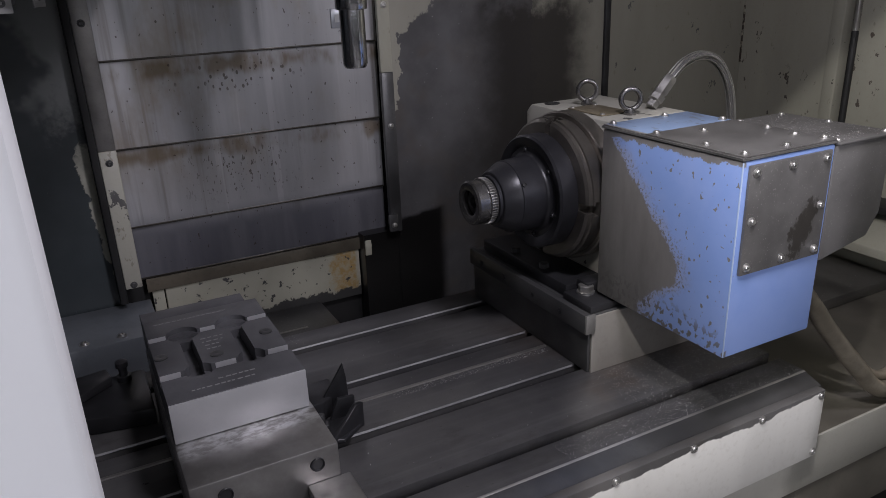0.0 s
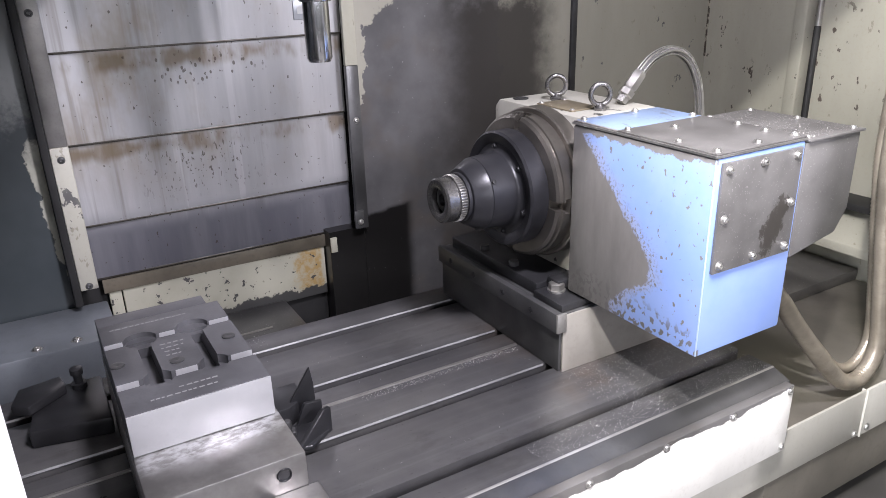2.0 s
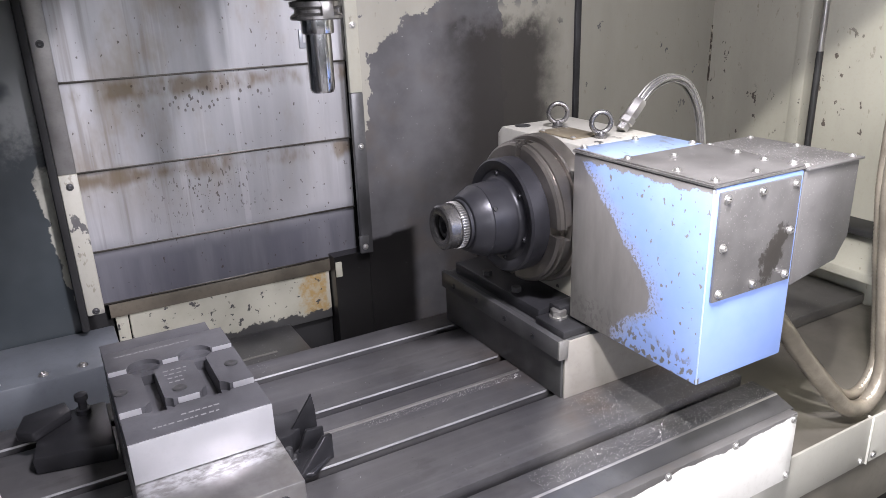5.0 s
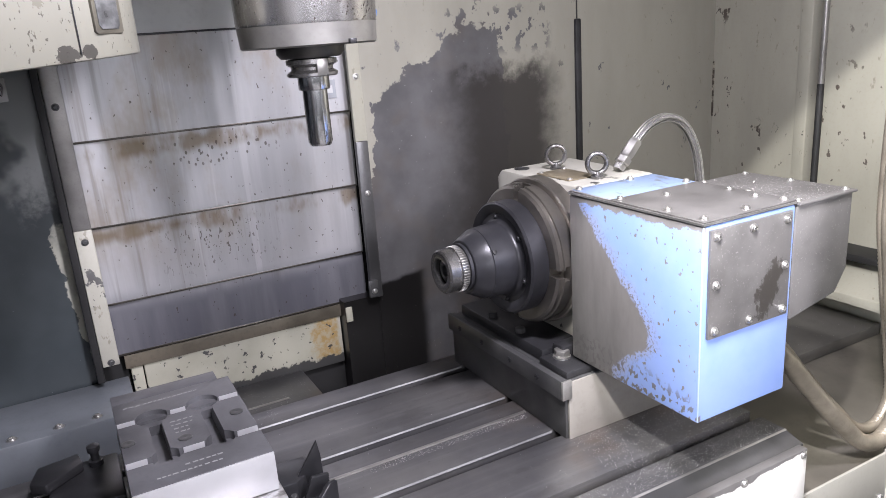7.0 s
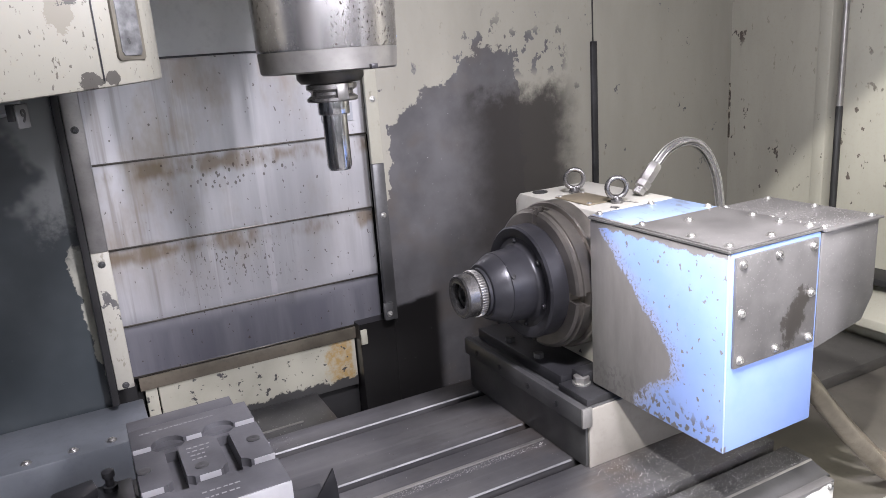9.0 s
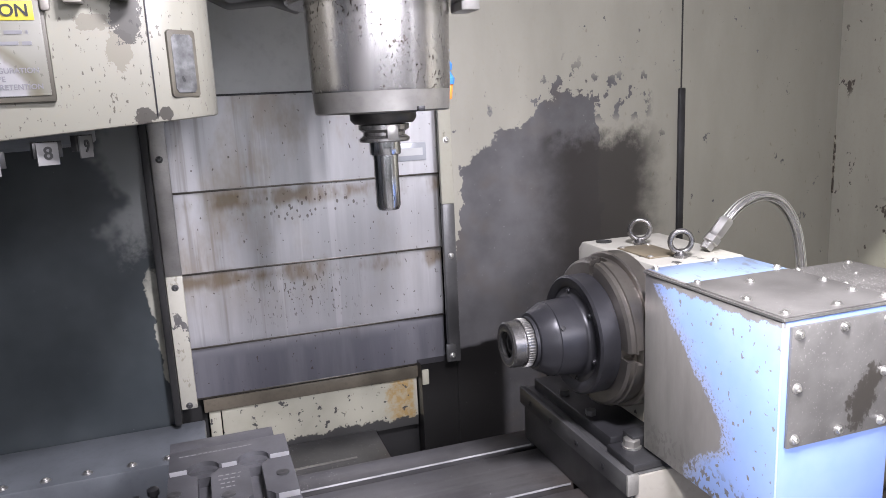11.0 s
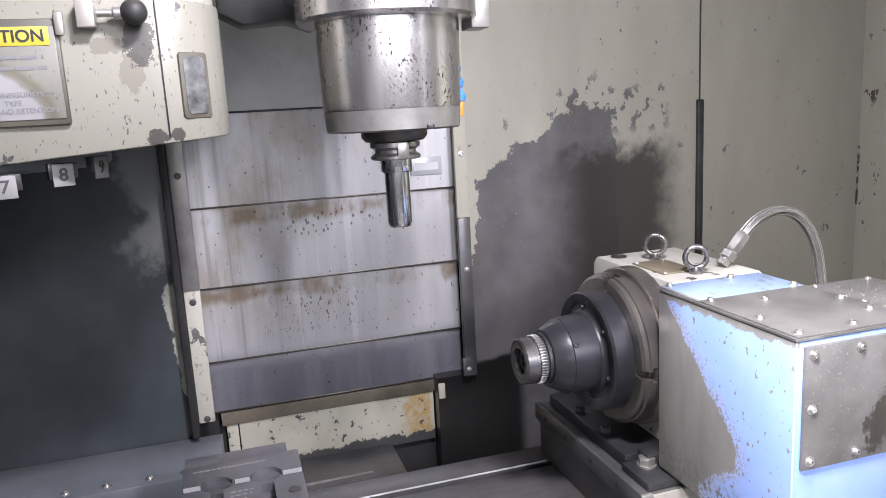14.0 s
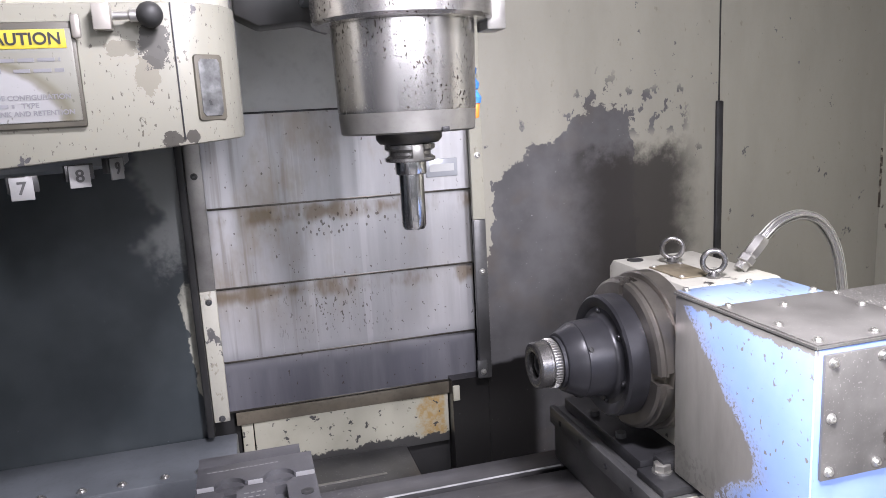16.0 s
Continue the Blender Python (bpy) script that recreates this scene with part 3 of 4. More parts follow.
structure("wall_south_shop", shape_box(-3, 4, -2.6, -2.55, 0.0, 3.2, 0), shop_paint, "pale shop wall behind the machine")
structure("door_2", shape_box(1.02, 1.75, 0.375, 0.405, 0.5, 2.3, 0.004), door_white, "white painted sliding door, half open")
# unseen, added to keep the shop lamp off the upper back wall
structure("wall_south_header", shape_box(0.70, 1.0195, 0.376, 0.404, 1.80, 2.3, 0.002), door_white, "added unseen white panel over the opening, blocks the shop lamp")
structure("door_1", shape_box(-0.75, 0.1665, 0.375, 0.405, 0.5, 2.3, 0.004), door_white, "white painted sliding door, slid open")

# ---- slide cover on the column ----
cover = thing("slide_cover", (0.48, 1.52, 0.93), "stained sheet steel telescopic slide cover with rust streaks", "machine cover")
levels = [(2.28, 1.482), (1.482, 1.318), (1.318, 1.171), (1.171, 1.030), (1.030, 0.930)]
for i, (top, low) in enumerate(levels):
    y = 1.512 + 0.006 * i
    bm = shape_prism([(y, low), (y + 0.003, low), (y + 0.003, top + 0.02), (y + 0.0, top + 0.02)], "x", 0.224, 0.73)
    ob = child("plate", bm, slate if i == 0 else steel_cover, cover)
    child("lip", shape_box(0.226, 0.728, y - 0.0022, y + 0.001, low, low + 0.0035, 0.0006), plate_rim if i else black_oxide, cover, "dark worn plate edge")
child("bottom_fold", shape_prism([(1.531, 0.9295), (1.5345, 0.9295), (1.5345, 0.906), (1.532, 0.904)], "x", 0.25, 0.715, 0.0004), oily_tan, cover, "oily bottom fold")
tag = child("data_plate", shape_box(0.642, 0.704, 1.5145, 1.519, 1.347, 1.381, 0.001), hydraulic, cover, "pale blue-grey label plate")
part("print", shape_box(0.649, 0.697, 1.5137, 1.5146, 1.357, 1.371, 0), pale_label, tag)

left = thing("guide_strip", (0.227, 1.49, 0.935), "worn steel guide strip screwed along the slide cover, lower part cream", "guide rail", "cover guides")
child("strip", shape_box(0.213, 0.241, 1.486, 1.498, 0.935, 1.18, 0.002), white_enamel, left, "cream painted lower length")
child("strip", shape_box(0.213, 0.241, 1.487, 1.498, 1.18, 2.28, 0.002), galvanized, left, "bare grey upper length")
child("channel", shape_box(0.2005, 0.2125, 1.468, 1.506, 0.915, 2.28, 0.002), rubber, left, "black side channel")
for z in (0.942, 1.16, 1.382, 1.6):
    child("screw", shape_bolt((0.227, 1.4865, z), (0, -1, 0), 0.0045, 0.003), riser_steel, left)
right = thing("guide_strip", (0.734, 1.49, 0.942), "grey steel guide strip screwed along the slide cover, upper part cream", "guide rail", "cover guides")
child("strip", shape_box(0.722, 0.747, 1.486, 1.498, 0.942, 1.262, 0.002), riser_steel, right, "bare dark lower length")
child("strip", shape_box(0.722, 0.747, 1.487, 1.498, 1.262, 2.28, 0.002), wall_side, right, "cream upper length")
child("bracket", shape_box(0.716, 0.736, 1.4795, 1.487, 0.946, 0.982, 0.002), riser_steel, right, "bent end bracket")
for x, y, z in ((0.727, 1.4793, 0.959), (0.7355, 1.4865, 1.16), (0.7355, 1.4865, 1.384), (0.7355, 1.4865, 1.6)):
    child("screw", shape_bolt((x, y, z), (0, -1, 0), 0.0045, 0.003), zinc, right)

low = thing("low_panel", (0.47, 1.54, 0.8), "cream painted low panel, chipped and stained with oil", "machine panel")
child("panel", shape_box(0.28, 0.666, 1.536, 1.548, 0.80, 0.912, 0.002), cream_low, low)
child("side_flange", shape_box(0.257, 0.278, 1.538, 1.55, 0.80, 0.912, 0.002), cream_low, low)
child("side_flange", shape_box(0.668, 0.682, 1.4995, 1.505, 0.898, 0.93, 0.002), cream_low, low)

ledge = thing("rear_way_cover", (0.3, 1.4, 0.7), "dark oily rear way cover behind the table", "machine cover")
child("cover", shape_box(-0.74, 0.572, 1.30, 1.534, 0.70, 0.808, 0.003), riser_steel, ledge)
child("groove_strip", shape_box(0.26, 0.512, 1.425, 1.431, 0.808, 0.8095, 0.0004), galvanized, ledge, "thin bright edge strip")
child("raised_cover", shape_box(-0.74, 0.25, 1.345, 1.50, 0.809, 0.905, 0.003), dark_paint, ledge)
for x in (-0.05, 0.01, 0.07, 0.135, 0.19):
    child("screw", shape_bolt((x, 1.365, 0.905), (0, 0, 1), 0.006, 0.004), zinc, ledge)

# ---- machine table ----
table = thing("machine_table", (0.3, 0.98, 0.80), "grey cast iron machine table with T-slots and chips", "machine table")
TOP = 0.897
slots = [(1.168, 1.187), (1.033, 1.051), (0.910, 0.928), (0.788, 0.806)]
edges = [0.748] + [v for s in reversed(slots) for v in s] + [1.236]
child("table_body", shape_box(-0.55, 1.018, 0.721, 1.234, 0.79, 0.868, 0.002), table_iron, table)
for a, b in zip(edges[0::2], edges[1::2]):
    child("table_land", shape_box(-0.55, 1.02, a, b, 0.868, TOP, 0.0004), table_iron, table)
    if a > 0.85:
        # pale strip carries the highlight of the slot's chamfer in its colour
        child("worn_lit_edge", shape_prism([(a - 0.0014, TOP - 0.0024), (a - 0.0001, TOP - 0.0024), (a - 0.0001, TOP + 0.0002), (a - 0.0005, TOP + 0.0002)], "x", -0.5, 0.757), slot_edge, table, "worn slot edge, its highlight put into pale steel")
child("front_slope", shape_prism([(0.7195, 0.868), (0.7475, 0.868), (0.7475, TOP - 0.0006), (0.7455, TOP - 0.001), (0.7195, 0.888)], "x", -0.55, 1.02, 0.0006), riser_steel, table, "dark sloped front edge")
child("worn_lit_edge", shape_prism([(0.7455, TOP - 0.0008), (0.7482, TOP - 0.0006), (0.7485, TOP + 0.0004), (0.7462, TOP - 0.0002)], "x", -0.5, 1.02), galvanized, table, "bright worn front edge")
child("strip", shape_box(-0.2, 0.757, 0.991, 0.996, TOP - 0.001, TOP + 0.0022, 0.0008), galvanized, table, "thin bright strip on the table")
skirt = thing("table_skirt", (0.4, 0.71, 0.79), "white enamelled skirt panel with a worn top edge", "machine panel")
child("panel", shape_box(-0.55, 1.008, 0.7045, 0.7175, 0.788, 0.893, 0.0015), skirt_enamel, skirt)
for x in (0.53, 0.65, 0.77, 0.888, 1.0):
    child("screw", shape_bolt((x, 0.7045, 0.886), (0, -1, 0), 0.0042, 0.003), zinc, skirt)
child("screw", shape_bolt((1.0, 0.7045, 0.797), (0, -1, 0), 0.0042, 0.003), zinc, skirt)

rail = thing("bed_panel", (1.1, 0.73, 0.705), "cream bed side panel with a bolted joint", "machine panel")
child("panel", shape_box(0.50, 1.2465, 0.73, 0.7342, 0.7055, 0.789, 0.001), rail_enamel, rail)
child("panel", shape_box(1.2495, 1.69, 0.7285, 0.7335, 0.7045, 0.789, 0.001), rail_enamel, rail)
child("flange", shape_prism([(1.246, 0.727), (1.2485, 0.727), (1.2485, 0.738), (1.246, 0.738)], "z", 0.703, 0.789, 0.0005), rail_enamel, rail, "folded joint edge")
child("bolt", shape_bolt((1.232, 0.73, 0.714), (0, -1, 0), 0.005, 0.004), zinc, rail)
child("bolt", shape_bolt((1.262, 0.7285, 0.717), (0, -1, 0), 0.005, 0.004), zinc, rail)
sheet = thing("side_way_cover", (1.35, 1.1, 0.6), "grey-brown oily way cover sheet beside the table", "machine cover")
child("cover", shape_prism([(1.03, 0.6), (1.69, 0.6), (1.69, 0.765), (1.42, 0.765), (1.06, 0.755), (1.03, 0.755)], "y", 0.737, 1.5, 0.002), tray_steel, sheet)
child("upper_sheet", shape_box(1.24, 1.69, 1.02, 1.49, 0.7655, 0.79, 0.002), pan_metal, sheet, "darker overlapping sheet with chips")
pipe = thing("coolant_pipe", (1.697, 1.206, 0.972), "steel pipe with black rubber lower length along the wall seam", "pipe")
child("pipe", shape_tube(even(smooth_line([(1.697, 1.206, 1.26), (1.697, 1.207, 1.6), (1.688, 1.216, 2.0), (1.688, 1.216, 2.299)], 8), 0.03), 0.0065, 14), galvanized, pipe)
child("ferrule", shape_lathe([(0.004, -0.30), (0.0072, -0.298), (0.0072, 0.012), (0.0066, 0.016)], (1.697, 1.206, 1.272), "z", 20), rubber, pipe, "black rubber lower length")
foot = thing("wall_flange", (1.70, 1.1, 0.86), "cream folded flange along the side wall", "flange")
child("flange", shape_prism([(1.60, 0.87), (1.711, 0.93), (1.711, 0.85), (1.60, 0.85)], "y", 0.74, 1.18, 0.002), wall_side, foot)
child("groove", shape_box(1.64, 1.711, 0.74, 1.19, 0.93, 0.945, 0.003), rubber, foot, "black rubber seal")

# ---- riser plate ----
riser = thing("riser_plate", (0.86, 1.05, TOP), "dark ground steel riser plate bolted to the table", "riser plate")
child("plate", shape_box(0.760, 0.985, 0.898, 1.215, TOP, 0.985, 0.0015), riser_steel, riser)
child("front_plate", shape_box(0.764, 0.985, 0.894, 0.8978, TOP, 0.984, 0.0008), riser_front, riser, "bare ground front face")
child("edge_strip", shape_box(0.750, 0.7598, 0.893, 1.21, 0.962, 0.990, 0.001), riser_steel, riser)
child("edge_strip_end", shape_box(0.750, 0.766, 0.8895, 0.8935, 0.962, 0.990, 0.001), galvanized, riser, "bright strip end")
for y in (0.95, 1.02, 1.1, 1.17):
    child("screw", shape_bolt((0.750, y, 0.975), (-1, 0, 0), 0.0035, 0.0015), black_oxide, riser)
clamp = thing("clamp_bar", (0.8, 0.93, 0.986), "black steel clamp plate with a hex bolt", "clamp")
child("bar", shape_box(0.766, 0.835, 0.901, 0.965, 0.9855, 0.996, 0.0015), black_oxide, clamp)
child("washer", shape_lathe([(0.004, 0), (0.013, 0), (0.013, 0.0025), (0.004, 0.0025)], (0.792, 0.946, 0.996), "z", 24), zinc, clamp)
child("bolt", shape_hex((0.792, 0.946, 0.9983), 0.0115, 0.010), galvanized, clamp, "worn hex bolt head")
child("stud", shape_lathe([(0.0015, 0.0), (0.0065, 0.0), (0.0065, 0.003), (0.0045, 0.004), (0.0035, 0.0015)], (0.816, 0.917, 0.996), "z", 20), galvanized, clamp, "socket screw")
base = thing("casting_foot", (0.83, 1.06, 0.986), "black cast foot of the rotary table on the riser", "machine foot")
child("foot", shape_box(0.772, 0.97, 0.966, 1.20, 0.9855, 1.004, 0.002), black_oxide, base)
child("pad", shape_box(0.79, 0.97, 0.94, 0.9655, 0.9965, 1.012, 0.002), black_oxide, base)
for y in (1.04, 1.12):
    child("bolt", shape_hex((0.785, y, 1.004), 0.008, 0.008), riser_steel, base)

# ---- rotary table ----
AX, AY, AZ = 0.66, 1.038, 1.13
rotary = thing("rotary_table", (0.9, 1.04, 1.004), "white rotary table head with dark faceplate and collet chuck", "rotary table")
child("housing", shape_prism([(0.936, 1.0045), (1.165, 1.0045), (1.165, 1.222), (1.153, 1.234), (0.96, 1.234), (0.936, 1.22)], "x", 0.836, 0.975, 0.003), housing_enamel, rotary)
child("bearing_ring", shape_lathe([(0.05, 0.8125), (0.108, 0.8125), (0.110, 0.8145), (0.110, 0.8355), (0.05, 0.8355)], (0, AY, AZ), "x", 72), faceplate_steel, rotary)
rim = child("faceplate", shape_lathe([(0.04, 0.782), (0.098, 0.782), (0.102, 0.785), (0.102, 0.791), (0.1045, 0.792), (0.1045, 0.802), (0.102, 0.803), (0.102, 0.8122), (0.04, 0.8122)], (0, AY, AZ), "x", 96), faceplate_steel, rotary, "turned steel faceplate with slots")
for a in range(4):
    m = Matrix.Translation((0, AY, AZ)) @ Matrix.Rotation(radians(90 * a + 4), 4, "X")
    for shape in ((0.77, 0.797, 0.006, 0.083), (0.794, 0.8015, 0.0105, 0.09)):
        bm = shape_box(shape[0], shape[1], -shape[2], shape[2], shape[3], 0.12, 0)
        bm.transform(m)
        cut(rim, [bm])
for a in range(6):
    q = radians(60 * a + 20)
    child("cap_screw", shape_bolt((0.7565, AY + 0.0615 * math.cos(q), AZ + 0.0615 * math.sin(q)), (-1, 0, 0), 0.0032, 0.003), black_oxide, rotary)
for a in (0.5, 2.6, 4.7):
    child("pin_hole", shape_bolt((0.718, AY + 0.0527 * math.cos(a), AZ + 0.0527 * math.sin(a)), (0, math.cos(a), math.sin(a)), 0.0025, 0.0006, False), rubber, rotary, "dark pin hole")
child("chuck_flange", shape_lathe([(0.03, 0.757), (0.066, 0.757), (0.068, 0.755), (0.080, 0.753), (0.083, 0.756), (0.083, 0.7815), (0.03, 0.7815)], (0, AY, AZ), "x", 72), chuck_steel, rotary, "black flange")
body = [(0.02, 0.686), (0.0345, 0.686), (0.0345, 0.6905), (0.0385, 0.6908)]
body += [(0.0395, 0.6918), (0.0462, 0.7045), (0.0483, 0.7083), (0.0496, 0.7115)]
body += [(0.0502, 0.7132), (0.0506, 0.7140), (0.0515, 0.7145), (0.0535, 0.7465)]
body += [(0.0595 - 0.0060 * math.cos(a), 0.7495 + 0.0072 * math.sin(a)) for a in np.linspace(0.0, math.pi / 2, 6)]
child("chuck_body", shape_lathe(body + [(0.02, 0.7568)], (0, AY, AZ), "x", 64), chuck_steel, rotary, "black tapered chuck body")
child("collet_nut", shape_lathe([(0.018, 0.668), (0.018, 0.656), (0.0215, 0.6545), (0.029, 0.6545), (0.0315, 0.657), (0.0315, 0.6695), (0.0300, 0.6705), (0.0300, 0.6735), (0.0325, 0.674), (0.0325, 0.684), (0.031, 0.6858), (0.018, 0.6858)], (0, AY, AZ), "x", 48), nut_steel, rotary, "bright ground collet nut")
for a in range(52):
    q = 2 * math.pi * a / 52
    bm = shape_box(0.6745, 0.6835, -0.0008, 0.0008, 0.0318, 0.0333, 0.0003)
    bm.transform(Matrix.Translation((0, AY, AZ)) @ Matrix.Rotation(q, 4, "X"))
    child("knurl", bm, galvanized, rotary)
child("bore", shape_lathe([(0.0005, 0.672), (0.008, 0.6715), (0.009, 0.662), (0.0145, 0.662), (0.0178, 0.664), (0.0178, 0.6857), (0.0005, 0.6857)], (0, AY, AZ), "x", 32), black_oxide, rotary, "dark bore")
child("plug", shape_lathe([(0.002, 0), (0.012, 0), (0.012, 0.0015), (0.009, 0.0018), (0.008, 0.0006), (0.001, 0.0006)], (0.862, 1.132, 1.2342), "z", 28), rubber, rotary, "dark filler plug")
child("name_plate", shape_box(0.852, 0.905, 0.998, 1.078, 1.2342, 1.2362, 0.0006), brass, rotary, "worn brass name plate")
for x, y in ((0.857, 1.003), (0.9, 1.003), (0.857, 1.073), (0.9, 1.073)):
    child("screw", shape_bolt((x, y, 1.2362), (0, 0, 1), 0.003, 0.002), zinc, rotary)


def eyebolt(x, y, z, turn):
    ob = thing("eyebolt", (x, y, z), "bare steel lifting eyebolt on the rotary table", "eyebolt", "lifting eyes")
    ring = [Vector((0, math.cos(a) * 0.0145, 0.0215 + math.sin(a) * 0.0145)) for a in np.linspace(-math.pi / 2, 1.5 * math.pi, 41)]
    bm = shape_tube(ring, 0.0038, 10)
    bm.transform(Matrix.Translation((x, y, z)) @ Matrix.Rotation(turn, 4, "Z"))
    child("ring", bm, nut_steel, ob)
    child("collar", shape_lathe([(0.009, -0.001), (0.0095, 0.003), (0.007, 0.0055), (0.0045, 0.009)], (x, y, z), "z", 24), nut_steel, ob)
    return ob


eyebolt(0.898, 1.09, 1.2345, radians(62))
eyebolt(0.894, 0.987, 1.2345, radians(70))

# ---- blue drive box and motor cover ----
drive = thing("drive_box", (0.87, 0.82, 1.0), "blue painted drive box, paint scraped to grey, screwed lid", "drive housing")
child("box", shape_box(0.80, 0.948, 0.703, 0.932, 1.0, 1.2345, 0.003), blue_enamel, drive)
child("worn_lit_edge", shape_box(0.7989, 0.7996, 0.703, 0.932, 1.2357, 1.2382, 0), zinc, drive, "bright worn lid edge")
child("worn_lit_edge", shape_box(0.80, 0.948, 0.7019, 0.7026, 1.2357, 1.2382, 0), zinc, drive, "bright worn lid edge")
child("worn_lit_edge", shape_box(0.7994, 0.8010, 0.7024, 0.7040, 1.002, 1.2340, 0.0006), pale_edge, drive, "bright worn corner")
child("lid", shape_box(0.7995, 0.950, 0.7025, 0.934, 1.2347, 1.2385, 0.001), grey_plate, drive, "grey sheet lid")
child("lid_plate", shape_box(0.801, 0.948, 0.703, 0.852, 1.2386, 1.2405, 0.0006), grey_plate, drive, "grey scraped cover plate")
child("lid_paint", shape_box(0.801, 0.948, 0.8525, 0.932, 1.2386, 1.2400, 0.0005), blue_enamel, drive, "blue painted strip, scratched")
child("front_plate", shape_box(0.8075, 0.938, 0.6985, 0.7025, 1.104, 1.230, 0.0008), grey_plate, drive, "grey inspection plate with a tar smear")
for x, y in ((0.811, 0.925), (0.811, 0.845), (0.811, 0.766), (0.809, 0.711), (0.875, 0.712), (0.938, 0.712), (0.865, 0.822), (0.938, 0.79), (0.938, 0.86), (0.9, 0.925), (0.93, 0.745)):
    child("screw", shape_bolt((x, y, 1.2403), (0, 0, 1), 0.004, 0.004), zinc, drive)
for x, z in ((0.816, 1.222), (0.872, 1.222), (0.928, 1.222), (0.816, 1.167), (0.928, 1.167), (0.816, 1.113), (0.872, 1.113), (0.928, 1.113)):
    child("screw", shape_bolt((x, 0.6985, z), (0, -1, 0), 0.004, 0.0042), zinc, drive)
motor = thing("motor_cover", (1.0, 0.8, 1.09), "grey sheet motor cover with chips on its top", "motor housing")
child("cover", shape_prism([(0.9505, 1.09), (1.035, 1.106), (1.054, 1.135), (1.054, 1.232), (0.9505, 1.232)], "y", 0.704, 0.86, 0.002), grey_plate, motor)
child("lid", shape_box(0.9515, 1.057, 0.700, 0.864, 1.2322, 1.2352, 0.0008), grey_plate, motor)
for x, y in ((0.96, 0.71), (1.047, 0.71), (0.96, 0.78), (1.047, 0.785), (0.965, 0.855), (1.045, 0.855)):
    child("screw", shape_bolt((x, y, 1.2352), (0, 0, 1), 0.0035, 0.003), zinc, motor)

hose = thing("hydraulic_hose", (0.94, 1.0, 1.236), "bright braided steel hose arched over the drive box", "hose")
line = smooth_line([(0.944, 1.0, 1.2375), (0.961, 1.0, 1.256), (0.982, 1.0, 1.279), (1.006, 1.0, 1.297), (1.04, 1.0, 1.304), (1.074, 1.0, 1.291), (1.1, 1.0, 1.256), (1.113, 1.0, 1.21), (1.117, 1.0, 1.16), (1.10, 1.0, 1.11), (1.03, 1.0, 1.09), (0.976, 1.0, 1.09)], 14)
path = even(line, 0.004)[9:]
child("sleeve", shape_tube(path, 0.0062, 14), hose_sleeve, hose, "glossy grey hose sleeve")
for a in (0.5, 1.55, 2.6, 3.65, 4.7, 5.75):
    strand = []
    for i, p in enumerate(path):
        ahead = (path[min(i + 1, len(path) - 1)] - path[max(i - 1, 0)]).normalized()
        out = ahead.cross(Vector((0, 1, 0))).normalized()
        strand.append(p + (out * math.cos(a) + Vector((0, 1, 0)) * math.sin(a)) * 0.0061)
    child("strand", shape_tube(strand, 0.0014, 8), zinc, hose, "bright steel strand")
way = (line[20] - line[0]).normalized()
q = Vector((0, 0, 1)).rotation_difference(way).to_matrix().to_4x4()
bm = shape_lathe([(0.003, 0), (0.009, 0), (0.009, 0.009), (0.0075, 0.010), (0.0115, 0.012), (0.0115, 0.021), (0.0085, 0.022), (0.0105, 0.026), (0.0105, 0.050), (0.0085, 0.054)], (0, 0, 0), "z", 6)
bm.transform(Matrix.Translation(line[0]) @ q)
child("fitting", bm, zinc, hose, "crimped zinc fitting")

conduit = thing("cable_conduit", (1.3, 0.8, 0.72), "oily braided metal cable conduit hanging in a loop", "conduit")
for dx, dy, r, gap in ((0, 0, 0.0125, 0.0040), (0.03, 0.03, 0.0085, 0.0034)):
    line = smooth_line([(0.975 + dx, 0.76 + dy, 1.06), (1.0 + dx, 0.76 + dy, 1.02), (1.037 + dx, 0.76 + dy, 0.985), (1.078 + dx, 0.76 + dy, 0.939), (1.164 + dx, 0.76 + dy, 0.851), (1.226 + dx, 0.76 + dy, 0.797), (1.278 + dx, 0.76 + dy, 0.79), (1.306 + dx, 0.76 + dy, 0.834), (1.29 + dx, 0.76 + dy, 0.92), (1.252 + dx, 0.76 + dy, 1.077), (1.235 + dx, 0.76 + dy, 1.206), (1.24 + dx, 0.76 + dy, 1.6), (1.25, 0.76 + dy, 2.3)], 16)
    child("sleeve", shape_tube(even(line, gap), r, 14, 0.0010), conduit_steel, conduit)

# ---- vise ----
vise = thing("machine_vise", (0.286, 0.96, TOP), "steel machine vise with dark jaw block and bright milled ways", "vise")
VX0, VX1, VT = 0.212, 0.358, 1.031
child("bed", shape_box(VX0, VX1 + 0.004, 0.802, 1.13, TOP, 0.984, 0.002), milled_steel, vise, "bright milled vise bed")
block = child("jaw_block", shape_box(VX0 + 0.001, VX1, 0.8855, 1.107, 0.9845, VT, 0.001), jaw_oxide, vise, "dark oxide jaw block with keyholes")
child("rear_block", shape_box(VX0 + 0.001, 0.3445, 1.1073, 1.139, 0.9845, VT - 0.0015, 0.001), jaw_oxide, vise)
keys = []
for cx, cy in ((0.253, 1.047), (0.313, 1.05)):
    keys.append(shape_lathe([(0.0195, VT - 0.006), (0.0195, VT + 0.01)], (cx, cy, 0), "z", 24))
    keys.append(shape_box(cx - 0.0065, cx + 0.0085, cy - 0.095, cy - 0.005, VT - 0.022, VT + 0.01, 0))
    keys.append(shape_lathe([(0.0165, VT - 0.011), (0.0165, VT + 0.01)], (cx + 0.002, cy - 0.103, 0), "z", 24))
